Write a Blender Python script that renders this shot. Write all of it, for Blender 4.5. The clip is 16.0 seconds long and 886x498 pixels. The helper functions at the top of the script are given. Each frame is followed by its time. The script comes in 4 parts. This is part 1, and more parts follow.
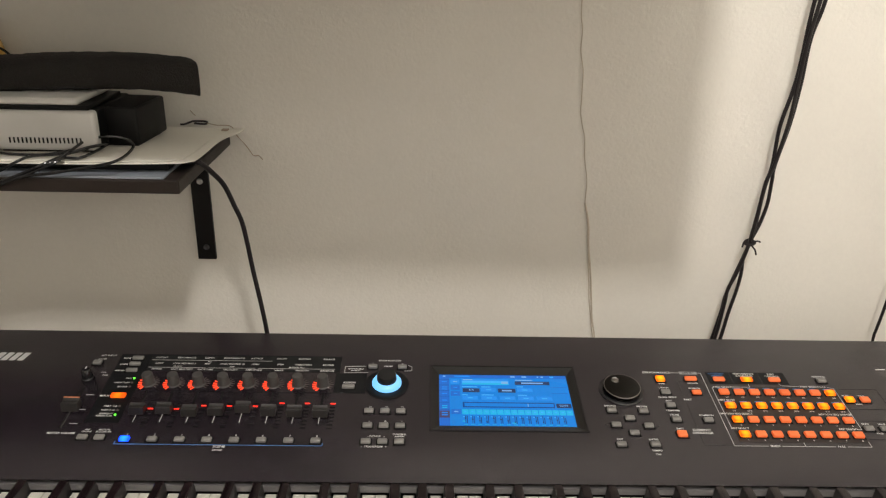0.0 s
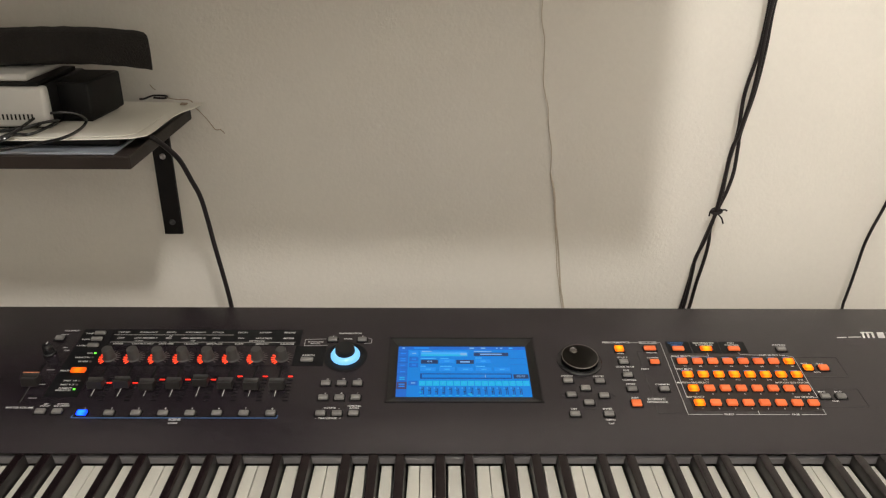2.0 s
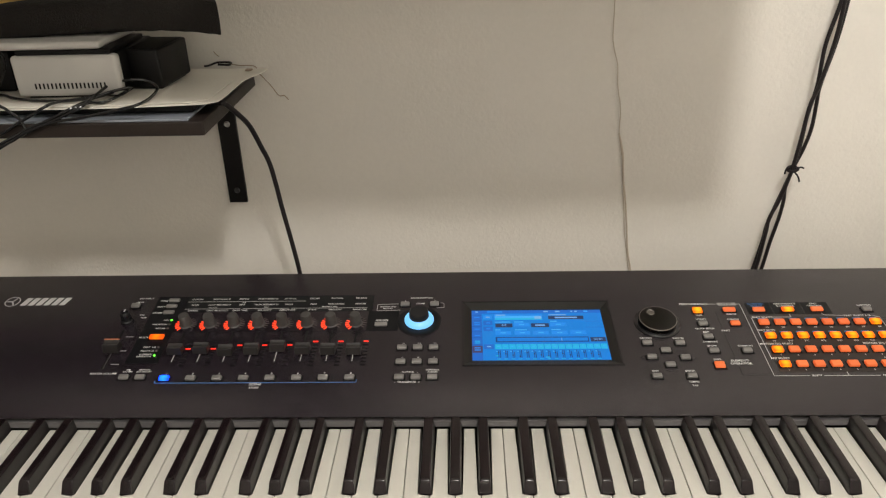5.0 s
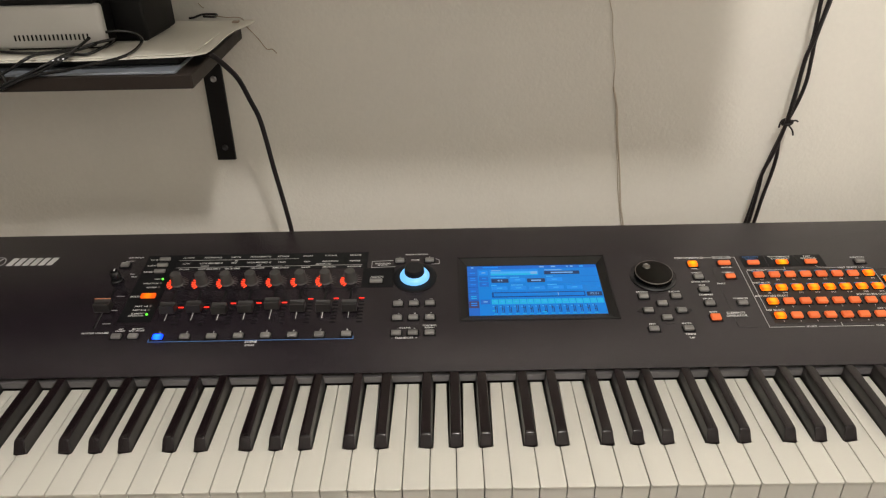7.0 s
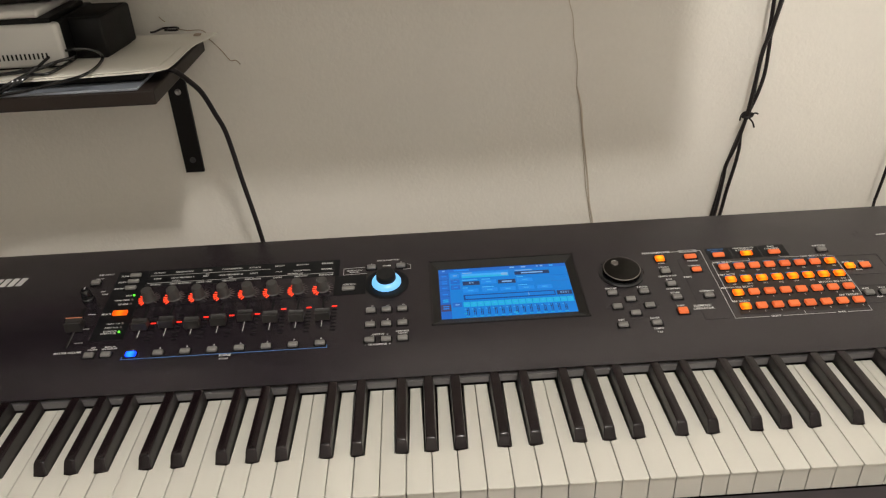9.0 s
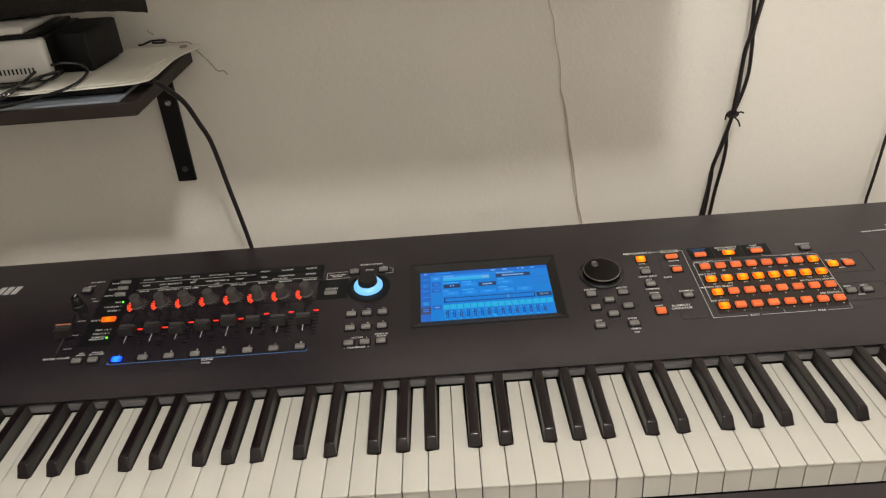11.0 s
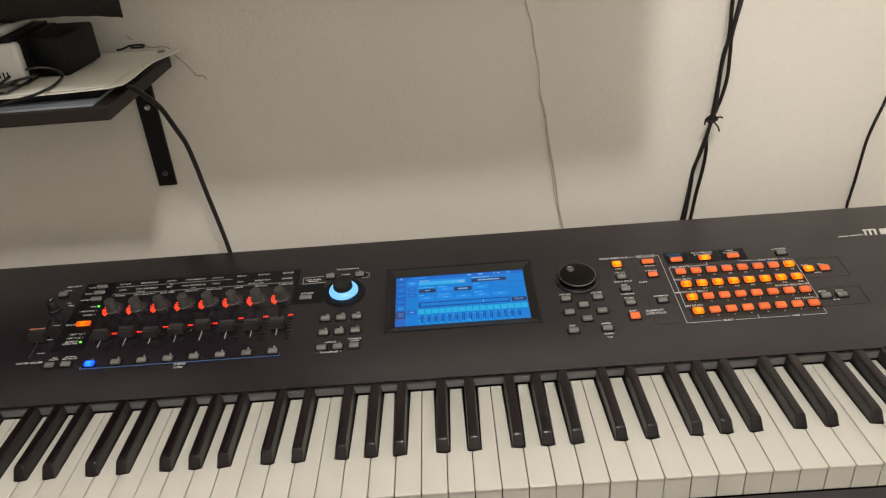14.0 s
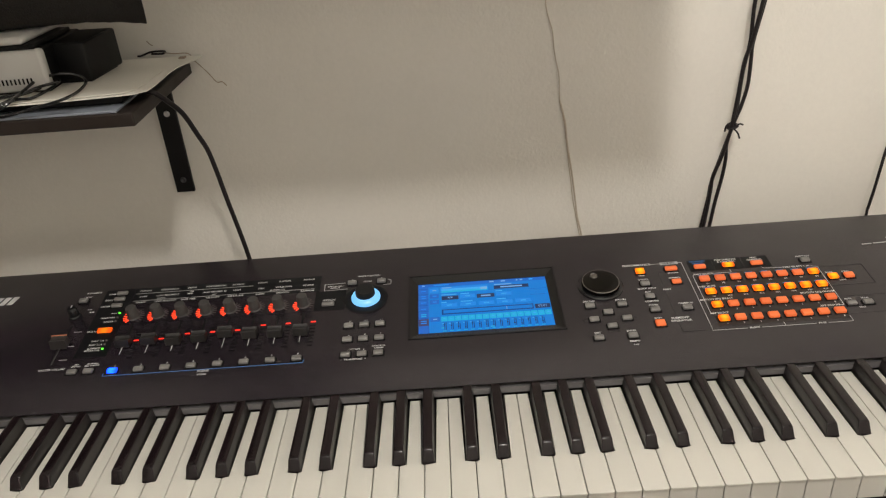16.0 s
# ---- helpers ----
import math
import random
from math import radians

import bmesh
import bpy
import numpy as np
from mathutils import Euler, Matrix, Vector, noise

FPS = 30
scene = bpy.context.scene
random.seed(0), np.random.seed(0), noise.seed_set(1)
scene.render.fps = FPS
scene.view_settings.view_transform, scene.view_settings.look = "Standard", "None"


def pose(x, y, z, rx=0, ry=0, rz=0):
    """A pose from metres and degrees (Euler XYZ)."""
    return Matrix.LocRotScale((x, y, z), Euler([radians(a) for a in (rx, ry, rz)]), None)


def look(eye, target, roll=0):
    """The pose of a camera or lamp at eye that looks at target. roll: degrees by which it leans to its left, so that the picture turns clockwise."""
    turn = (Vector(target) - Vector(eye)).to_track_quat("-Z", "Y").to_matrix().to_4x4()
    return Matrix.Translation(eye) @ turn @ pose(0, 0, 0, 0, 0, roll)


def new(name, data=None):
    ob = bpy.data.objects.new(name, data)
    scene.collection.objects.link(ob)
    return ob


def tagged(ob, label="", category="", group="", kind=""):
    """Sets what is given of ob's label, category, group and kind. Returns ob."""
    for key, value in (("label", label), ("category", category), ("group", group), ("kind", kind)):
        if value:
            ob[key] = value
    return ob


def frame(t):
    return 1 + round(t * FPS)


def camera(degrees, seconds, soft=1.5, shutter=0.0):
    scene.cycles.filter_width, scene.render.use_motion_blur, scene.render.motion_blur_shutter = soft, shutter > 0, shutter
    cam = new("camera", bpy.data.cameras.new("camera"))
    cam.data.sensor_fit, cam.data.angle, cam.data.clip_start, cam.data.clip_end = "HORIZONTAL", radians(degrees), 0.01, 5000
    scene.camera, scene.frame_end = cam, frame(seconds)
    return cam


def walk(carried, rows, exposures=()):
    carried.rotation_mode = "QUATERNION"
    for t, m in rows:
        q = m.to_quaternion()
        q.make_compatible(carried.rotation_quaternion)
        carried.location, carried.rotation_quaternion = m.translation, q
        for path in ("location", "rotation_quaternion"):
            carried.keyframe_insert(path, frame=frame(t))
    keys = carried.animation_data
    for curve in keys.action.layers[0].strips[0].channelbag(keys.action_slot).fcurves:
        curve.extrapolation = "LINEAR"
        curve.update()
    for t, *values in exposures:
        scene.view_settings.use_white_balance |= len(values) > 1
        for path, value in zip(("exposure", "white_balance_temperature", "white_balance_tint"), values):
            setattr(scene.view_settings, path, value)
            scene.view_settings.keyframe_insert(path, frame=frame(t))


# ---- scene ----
cam = camera(61.7, 16.0, soft=1.2)
PATH = [
    (0, (-0.116, -0.461, 1.312), (-0.073, 1.392, 0.561), 1.4),
    (0.5, (-0.107, -0.458, 1.313), (-0.063, 1.392, 0.554), 1.4),
    (1, (-0.087, -0.459, 1.314), (-0.042, 1.389, 0.551), 1.4),
    (1.5, (-0.067, -0.46, 1.312), (-0.031, 1.38, 0.528), 1.0),
    (2, (-0.056, -0.46, 1.312), (-0.034, 1.364, 0.492), 0.5),
    (2.5, (-0.05, -0.459, 1.311), (-0.031, 1.346, 0.45), 0.1),
    (3, (-0.04, -0.465, 1.316), (-0.07, 1.342, 0.459), -0.7),
    (3.5, (-0.053, -0.468, 1.311), (-0.148, 1.374, 0.538), -1.6),
    (4, (-0.075, -0.46, 1.302), (-0.167, 1.383, 0.53), -2.2),
    (4.5, (-0.092, -0.457, 1.301), (-0.172, 1.364, 0.479), -2.0),
    (5, (-0.105, -0.454, 1.298), (-0.167, 1.337, 0.41), -1.5),
    (5.2, (-0.108, -0.453, 1.297), (-0.167, 1.328, 0.386), -1.4),
    (7.5, (-0.121, -0.449, 1.285), (-0.1, 1.295, 0.306), -0.9),
    (8, (-0.11, -0.446, 1.286), (-0.04, 1.293, 0.301), -0.4),
    (8.5, (-0.110, -0.449, 1.296), (-0.027, 1.285, 0.303), -1.2),
    (8.7, (-0.110, -0.451, 1.297), (-0.044, 1.284, 0.308), -1.8),
    (11, (-0.057, -0.464, 1.297), (-0.085, 1.285, 0.328), -4.6),
    (11.5, (-0.043, -0.469, 1.294), (-0.076, 1.287, 0.338), -4.6),
    (12, (-0.032, -0.468, 1.295), (-0.064, 1.286, 0.334), -4.6),
    (12.5, (-0.022, -0.469, 1.291), (-0.062, 1.289, 0.338), -4.7),
    (13, (-0.024, -0.47, 1.296), (-0.059, 1.284, 0.335), -4.7),
    (13.5, (-0.024, -0.469, 1.292), (-0.055, 1.289, 0.339), -4.6),
    (14, (-0.026, -0.464, 1.294), (-0.058, 1.292, 0.337), -4.6),
    (14.5, (-0.035, -0.462, 1.295), (-0.065, 1.293, 0.336), -4.6),
    (15, (-0.042, -0.461, 1.296), (-0.073, 1.296, 0.341), -4.6),
    (15.5, (-0.046, -0.462, 1.297), (-0.076, 1.3, 0.35), -4.6),
    (16, (-0.053, -0.461, 1.294), (-0.083, 1.304, 0.354), -4.5),
]
walk(cam, [(t, look(eye, target, roll)) for t, eye, target, roll in PATH], [(0, 0.17), (1, 0.20), (1.5, 0.22), (2, 0.12), (2.5, 0.05), (3, 0.08), (3.5, 0.25), (4, 0.14), (4.5, 0.08), (5, 0.10), (7.5, 0.06), (12, 0.02), (16, 0.0)])

# ---- light ----
world = bpy.data.worlds.new("world")
scene.world = world
world.use_nodes = True
world.node_tree.nodes["Background"].inputs[0].default_value = (0.05, 0.05, 0.055, 1)
world.node_tree.nodes["Background"].inputs[1].default_value = 0.2
LAMP = Vector((0.05, -0.765, 2.36))
bulb = bpy.data.lights.new("ceiling_bulb", "POINT")
bulb.shadow_soft_size, bulb.energy, bulb.color = 0.072, 53.5, (0.99, 0.955, 0.885)
lamp = new("ceiling_bulb", bulb)
lamp.location = LAMP


# ---- materials ----
def material(name, color, rough=0.5, metal=0.0, spots=0.0, spot_scale=40.0, bump=0.0, bump_scale=300.0,
             fine=0.0, fine_scale=900.0, emit=None, power=0.0, random_tint=0.0, coat=0.0):
    m = bpy.data.materials.new(name)
    m.use_nodes = True
    nodes, links = m.node_tree.nodes, m.node_tree.links
    b = nodes["Principled BSDF"]
    b.inputs["Base Color"].default_value = (*color, 1)
    b.inputs["Roughness"].default_value = rough
    b.inputs["Metallic"].default_value = metal
    b.inputs["Coat Weight"].default_value = coat
    if emit:
        b.inputs["Emission Color"].default_value = (*emit, 1)
        b.inputs["Emission Strength"].default_value = power
    space = nodes.new("ShaderNodeNewGeometry").outputs["Position"]
    value = None
    if spots or fine:
        big = nodes.new("ShaderNodeTexNoise")
        big.inputs["Scale"].default_value, big.inputs["Detail"].default_value = spot_scale, 6
        links.new(space, big.inputs["Vector"])
        small = nodes.new("ShaderNodeTexNoise")
        small.inputs["Scale"].default_value, small.inputs["Detail"].default_value = fine_scale, 3
        links.new(space, small.inputs["Vector"])
        one = nodes.new("ShaderNodeMapRange")
        one.inputs["To Min"].default_value, one.inputs["To Max"].default_value = 1 - spots, 1 + spots
        two = nodes.new("ShaderNodeMapRange")
        two.inputs["To Min"].default_value, two.inputs["To Max"].default_value = 1 - fine, 1 + fine
        links.new(big.outputs["Fac"], one.inputs["Value"])
        links.new(small.outputs["Fac"], two.inputs["Value"])
        times = nodes.new("ShaderNodeMath")
        times.operation = "MULTIPLY"
        links.new(one.outputs["Result"], times.inputs[0])
        links.new(two.outputs["Result"], times.inputs[1])
        value = times.outputs[0]
        rmix = nodes.new("ShaderNodeMath")
        rmix.operation = "MULTIPLY"
        rmix.inputs[1].default_value = rough
        links.new(value, rmix.inputs[0])
        links.new(rmix.outputs[0], b.inputs["Roughness"])
    if random_tint:
        info = nodes.new("ShaderNodeObjectInfo")
        tint = nodes.new("ShaderNodeMapRange")
        tint.inputs["To Min"].default_value, tint.inputs["To Max"].default_value = 1 - random_tint, 1 + random_tint
        links.new(info.outputs["Random"], tint.inputs["Value"])
        if value is None:
            value = tint.outputs["Result"]
        else:
            both = nodes.new("ShaderNodeMath")
            both.operation = "MULTIPLY"
            links.new(value, both.inputs[0])
            links.new(tint.outputs["Result"], both.inputs[1])
            value = both.outputs[0]
    if value is not None:
        shade = nodes.new("ShaderNodeVectorMath")
        shade.operation = "SCALE"
        shade.inputs[0].default_value = color
        links.new(value, shade.inputs["Scale"])
        links.new(shade.outputs[0], b.inputs["Base Color"])
    if bump:
        rough_noise = nodes.new("ShaderNodeTexNoise")
        rough_noise.inputs["Scale"].default_value, rough_noise.inputs["Detail"].default_value = bump_scale, 4
        links.new(space, rough_noise.inputs["Vector"])
        relief = nodes.new("ShaderNodeBump")
        relief.inputs["Strength"].default_value = bump
        relief.inputs["Distance"].default_value = 0.002
        links.new(rough_noise.outputs["Fac"], relief.inputs["Height"])
        links.new(relief.outputs[0], b.inputs["Normal"])
    return m


PLASTER = material("plaster", (0.78, 0.745, 0.685), 0.85, spots=0.05, spot_scale=5, fine=0.03, fine_scale=160, bump=0.30, bump_scale=240)
ROOM_PAINT = material("room_paint", (0.80, 0.78, 0.74), 0.9, spots=0.04, spot_scale=3, bump=0.2, bump_scale=120)
# dark colour chosen so an unseen wall bounces little light
LOW_BOUNCE_PAINT = material("low_bounce_paint", (0.32, 0.30, 0.28), 0.9, spots=0.05, spot_scale=3)
CEILING = material("ceiling_paint", (0.8, 0.79, 0.77), 0.9, spots=0.03, spot_scale=3)
FLOOR = material("floor_boards", (0.42, 0.34, 0.26), 0.5, spots=0.25, spot_scale=8, fine=0.1, fine_scale=120)
PANEL = material("charcoal_panel", (0.0128, 0.0092, 0.0128), 0.26, spots=0.08, spot_scale=14, fine=0.12, fine_scale=1500, bump=0.10, bump_scale=1800)
PANEL.node_tree.nodes["Principled BSDF"].inputs["Specular IOR Level"].default_value = 0.64
SLIP = material("front_rail", (0.030, 0.024, 0.027), 0.4, spots=0.1, spot_scale=20, fine=0.1, fine_scale=900)
GLOSS_BLACK = material("gloss_black", (0.010, 0.010, 0.011), 0.22, spots=0.1, spot_scale=60)
PRINT_BLACK = material("black_print", (0.006, 0.006, 0.007), 0.4, spots=0.1, spot_scale=50)
SLOT_BLACK = material("slot_black", (0.004, 0.004, 0.004), 0.7)
for dark in (PRINT_BLACK, SLOT_BLACK):
    dark.node_tree.nodes["Principled BSDF"].inputs["Specular IOR Level"].default_value = 0.2
SATIN_BLACK = material("satin_black", (0.011, 0.0105, 0.011), 0.45, spots=0.12, spot_scale=60, fine=0.1, fine_scale=900)
RUBBER = material("grey_rubber", (0.040, 0.0370, 0.0350), 0.6, spots=0.1, spot_scale=120, fine=0.1, fine_scale=1200)
IVORY = material("ivory_key", (0.508, 0.49, 0.442), 0.3, spots=0.02, spot_scale=30, fine=0.015, fine_scale=500, random_tint=0.02, coat=0.1)
EBONY = material("black_key", (0.0090, 0.0054, 0.0064), 0.16, spots=0.04, spot_scale=30)
EBONY.node_tree.nodes["Principled BSDF"].inputs["Specular IOR Level"].default_value = 0.40
# black lightened in colour for light the white keys throw on the sides
EBONY_LIT_SIDE = material("lit_black_key_side", (0.019, 0.0160, 0.0155), 0.36, spots=0.08, spot_scale=60, fine=0.1, fine_scale=1600)
EBONY_LIT_SIDE.node_tree.nodes["Principled BSDF"].inputs["Specular IOR Level"].default_value = 0.8
STRIP = material("grey_strip", (0.098, 0.092, 0.093), 0.32, spots=0.15, spot_scale=40)
GREY_BUTTON = material("grey_button", (0.155, 0.148, 0.14), 0.45, spots=0.08, spot_scale=200, random_tint=0.08)
DIM_ORANGE = material("orange_button", (0.42, 0.12, 0.035), 0.6, emit=(1.0, 0.105, 0.012), power=0.38, random_tint=0.12)


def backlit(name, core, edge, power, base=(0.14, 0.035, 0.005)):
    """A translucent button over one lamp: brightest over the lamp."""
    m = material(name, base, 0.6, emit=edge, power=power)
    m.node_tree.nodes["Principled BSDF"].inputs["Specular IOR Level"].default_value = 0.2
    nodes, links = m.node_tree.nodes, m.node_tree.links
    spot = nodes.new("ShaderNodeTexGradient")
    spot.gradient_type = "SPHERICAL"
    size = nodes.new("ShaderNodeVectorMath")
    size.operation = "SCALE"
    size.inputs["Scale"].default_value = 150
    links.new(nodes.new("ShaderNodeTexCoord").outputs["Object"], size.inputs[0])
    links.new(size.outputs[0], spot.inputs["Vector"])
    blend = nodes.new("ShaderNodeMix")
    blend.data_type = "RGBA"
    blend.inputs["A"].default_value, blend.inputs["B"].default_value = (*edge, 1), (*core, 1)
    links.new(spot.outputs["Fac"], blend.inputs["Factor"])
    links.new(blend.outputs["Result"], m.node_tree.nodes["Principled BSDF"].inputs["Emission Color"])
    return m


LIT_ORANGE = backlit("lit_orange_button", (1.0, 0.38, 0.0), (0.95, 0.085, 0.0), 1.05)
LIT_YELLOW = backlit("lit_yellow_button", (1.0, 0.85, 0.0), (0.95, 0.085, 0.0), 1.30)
LIT_BLUE = backlit("lit_blue_button", (0.01, 0.150, 1.0), (0.0, 0.004, 0.75), 6.0, (0.004, 0.02, 0.10))
RED_LED = material("red_led", (0.4, 0.02, 0.01), 0.4, emit=(1.0, 0.022, 0.010), power=1.6)
GLOW_LED = material("glowing_led", (0.2, 0.02, 0.005), 0.5, emit=(1.0, 0.050, 0.014), power=2.2)
DULL_LED = material("unlit_led", (0.075, 0.058, 0.055), 0.5)
GREEN_LED = material("green_led", (0.1, 0.4, 0.05), 0.4, emit=(0.10, 1.0, 0.03), power=1.6)
BLUE_GLOW = material("blue_glow_ring", (0.10, 0.14, 0.2), 0.3, emit=(0.16, 0.55, 1.0), power=1.0)
INK = material("light_grey_ink", (0.60, 0.59, 0.575), 0.6)
LINE_INK = material("grey_line", (0.40, 0.39, 0.38), 0.6)
BLUE_INK = material("blue_ink", (0.06, 0.17, 0.42), 0.6)
GREY_PATCH = material("grey_print", (0.24, 0.235, 0.23), 0.6)
SILVER_INK = material("silver_ink", (0.55, 0.54, 0.53), 0.4, metal=0.3)
COPPER_INK = material("copper_line", (0.55, 0.19, 0.09), 0.5)
LEAD_INK = material("dull_line", (0.050, 0.047, 0.046), 0.6)
METAL = material("screw_metal", (0.5, 0.5, 0.5), 0.35, metal=1.0, spots=0.1, spot_scale=400)
DULL_METAL = material("dull_screw", (0.10, 0.10, 0.105), 0.5, metal=1.0, spots=0.1, spot_scale=400)
BRACKET = material("black_bracket", (0.0065, 0.0056, 0.0056), 0.45, spots=0.15, spot_scale=60)
BROWN = material("dark_wood_laminate", (0.019, 0.0135, 0.0115), 0.45, spots=0.3, spot_scale=18, fine=0.15, fine_scale=400)
PAPER = material("off_white_card", (0.74, 0.71, 0.64), 0.8, spots=0.05, spot_scale=15, fine=0.03, fine_scale=300)
FOLDER = material("blue_grey_folder", (0.21, 0.23, 0.265), 0.35, spots=0.08, spot_scale=20)
FOAM = material("black_foam", (0.026, 0.0235, 0.0220), 0.95, spots=0.4, spot_scale=220, fine=0.35, fine_scale=900, bump=1.0, bump_scale=520)
SILVER_CASE = material("silver_case", (0.62, 0.61, 0.59), 0.42, metal=0.15, spots=0.05, spot_scale=30)
BLACK_PLASTIC = material("black_plastic", (0.0045, 0.0043, 0.0046), 0.5, spots=0.15, spot_scale=50, fine=0.1, fine_scale=600)
CABLE = material("black_cable", (0.0155, 0.0122, 0.0130), 0.42, spots=0.1, spot_scale=90)
for dark in (SATIN_BLACK, BRACKET, BLACK_PLASTIC, CABLE, FOAM, BROWN):
    dark.node_tree.nodes["Principled BSDF"].inputs["Specular IOR Level"].default_value = 0.24
STRING = material("cream_wire", (0.54, 0.46, 0.37), 0.7, spots=0.1, spot_scale=200)
THREAD = material("brown_thread", (0.38, 0.30, 0.23), 0.8)
YELLOW = material("yellow_preserve", (0.62, 0.36, 0.05), 0.35, spots=0.25, spot_scale=60, coat=0.6)
LID_TIN = material("jar_lid_tin", (0.55, 0.53, 0.48), 0.35, metal=0.9, spots=0.15, spot_scale=90)
SCREEN_BLUE = material("screen_blue", (0.005, 0.01, 0.02), 0.15, emit=(0.006, 0.190, 0.62), power=1.0)
SCREEN_BLUE.node_tree.nodes["Principled BSDF"].inputs["Specular IOR Level"].default_value = 0.25


def glow(name, rgb):
    m = material(name, (0.005, 0.008, 0.015), 0.15, emit=rgb, power=1.0)
    m.node_tree.nodes["Principled BSDF"].inputs["Specular IOR Level"].default_value = 0.25
    return m


SCREEN_DARK = glow("screen_dark_field", (0.018, 0.035, 0.10))
SCREEN_BAR = glow("screen_bar", (0.012, 0.125, 0.52))
SCREEN_MID = glow("screen_mid_field", (0.012, 0.235, 0.74))
SCREEN_PALE = glow("screen_pale_field", (0.055, 0.38, 0.82))
SCREEN_CYAN = glow("screen_cyan_cell", (0.012, 0.40, 0.70))
SCREEN_WHITE = glow("screen_writing", (0.20, 0.40, 0.70))
SCREEN_NAVY = glow("screen_navy_slot", (0.006, 0.055, 0.25))
SCREEN_BROWN = glow("screen_brown_tab", (0.06, 0.045, 0.11))


# ---- mesh helpers ----
def finish(name, bm, mat, smooth=False):
    me = bpy.data.meshes.new(name)
    bm.normal_update()
    bm.to_mesh(me)
    bm.free()
    me.materials.append(mat)
    if smooth:
        me.polygons.foreach_set("use_smooth", [True] * len(me.polygons))
        me.set_sharp_from_angle(angle=radians(40))
    return me


def hung(name, me, parent, at, label=""):
    ob = new(name, me)
    ob.parent = parent
    ob.matrix_parent_inverse = Matrix.Identity(4)
    ob.matrix_basis = REST[parent.name].inverted() @ at
    REST[ob.name] = at.copy()
    if label:
        ob["label"] = label
    return ob


REST = {}


def thing(name, at, label, category, group=""):
    ob = new(name)
    ob.empty_display_size = 0.05
    ob.matrix_basis = at
    REST[ob.name] = at.copy()
    return tagged(ob, label, category, group)


def part(name, bm, mat, parent, label="", at=None, smooth=False):
    return hung(name, finish(name, bm, mat, smooth), parent, at if at is not None else Matrix.Identity(4), label)


def single(name, bm, mat, label, category, at=None, group="", kind="", smooth=False):
    ob = new(name, finish(name, bm, mat, smooth))
    if at is not None:
        ob.matrix_basis = at
    REST[ob.name] = ob.matrix_basis.copy()
    return tagged(ob, label, category, group, kind)


def box(x0, x1, y0, y1, z0, z1, bevel=0.0, segs=2):
    fresh = bmesh.new()
    bmesh.ops.create_cube(fresh, size=1)
    for v in fresh.verts:
        v.co = Vector((x0 if v.co.x < 0 else x1, y0 if v.co.y < 0 else y1, z0 if v.co.z < 0 else z1))
    if bevel:
        bmesh.ops.bevel(fresh, geom=fresh.edges[:], offset=bevel, segments=segs, profile=0.5, affect="EDGES")
    return fresh


def lathe(profile, segs=32):
    """Turned round z: a profile of (radius, height) from the bottom's middle to the top's."""
    bm = bmesh.new()
    rings = []
    for r, h in profile:
        if r < 1e-6:
            rings.append([bm.verts.new((0, 0, h))])
        else:
            rings.append([bm.verts.new((r * math.cos(2 * math.pi * i / segs), r * math.sin(2 * math.pi * i / segs), h)) for i in range(segs)])
    for a, b in zip(rings, rings[1:]):
        for i in range(segs):
            j = (i + 1) % segs
            if len(a) == 1 and len(b) > 1:
                bm.faces.new((a[0], b[i], b[j]))
            elif len(b) == 1 and len(a) > 1:
                bm.faces.new((a[i], a[j], b[0]))
            elif len(a) > 1:
                bm.faces.new((a[i], a[j], b[j], b[i]))
    bmesh.ops.recalc_face_normals(bm, faces=bm.faces)
    return bm


def smooth_line(points, steps=8):
    pts = [Vector(p) for p in points]
    out = []
    for i in range(len(pts) - 1):
        a, b, c, d = pts[max(i - 1, 0)], pts[i], pts[i + 1], pts[min(i + 2, len(pts) - 1)]
        for k in range(steps):
            s = k / steps
            out.append(0.5 * ((2 * b) + (c - a) * s + (2 * a - 5 * b + 4 * c - d) * s * s + (3 * b - a - 3 * c + d) * s ** 3))
    out.append(pts[-1])
    return out


def tube(points, r, segs=8, steps=8, wobble=0.0):
    line = smooth_line(points, steps)
    if wobble:
        line = [p + wobble * Vector(noise.noise_vector(p * 60)) for p in line]
    bm = bmesh.new()
    rings = []
    side = None
    for i, p in enumerate(line):
        way = (line[min(i + 1, len(line) - 1)] - line[max(i - 1, 0)]).normalized()
        if side is None:
            side = way.orthogonal().normalized()
        side = (side - way * side.dot(way)).normalized()
        up = way.cross(side)
        rings.append([bm.verts.new(p + r * (math.cos(2 * math.pi * k / segs) * side + math.sin(2 * math.pi * k / segs) * up)) for k in range(segs)])
    for a, b in zip(rings, rings[1:]):
        for k in range(segs):
            bm.faces.new((a[k], a[(k + 1) % segs], b[(k + 1) % segs], b[k]))
    bm.faces.new(rings[0][::-1])
    bm.faces.new(rings[-1])
    bmesh.ops.recalc_face_normals(bm, faces=bm.faces)
    return bm


def prism(outline, z0, z1):
    """An outline of (x, y), counter-clockwise, drawn up from z0 to z1."""
    bm = bmesh.new()
    low = [bm.verts.new((x, y, z0)) for x, y in outline]
    high = [bm.verts.new((x, y, z1)) for x, y in outline]
    bm.faces.new(low[::-1])
    bm.faces.new(high)
    n = len(outline)
    for i in range(n):
        bm.faces.new((low[i], low[(i + 1) % n], high[(i + 1) % n], high[i]))
    return bm


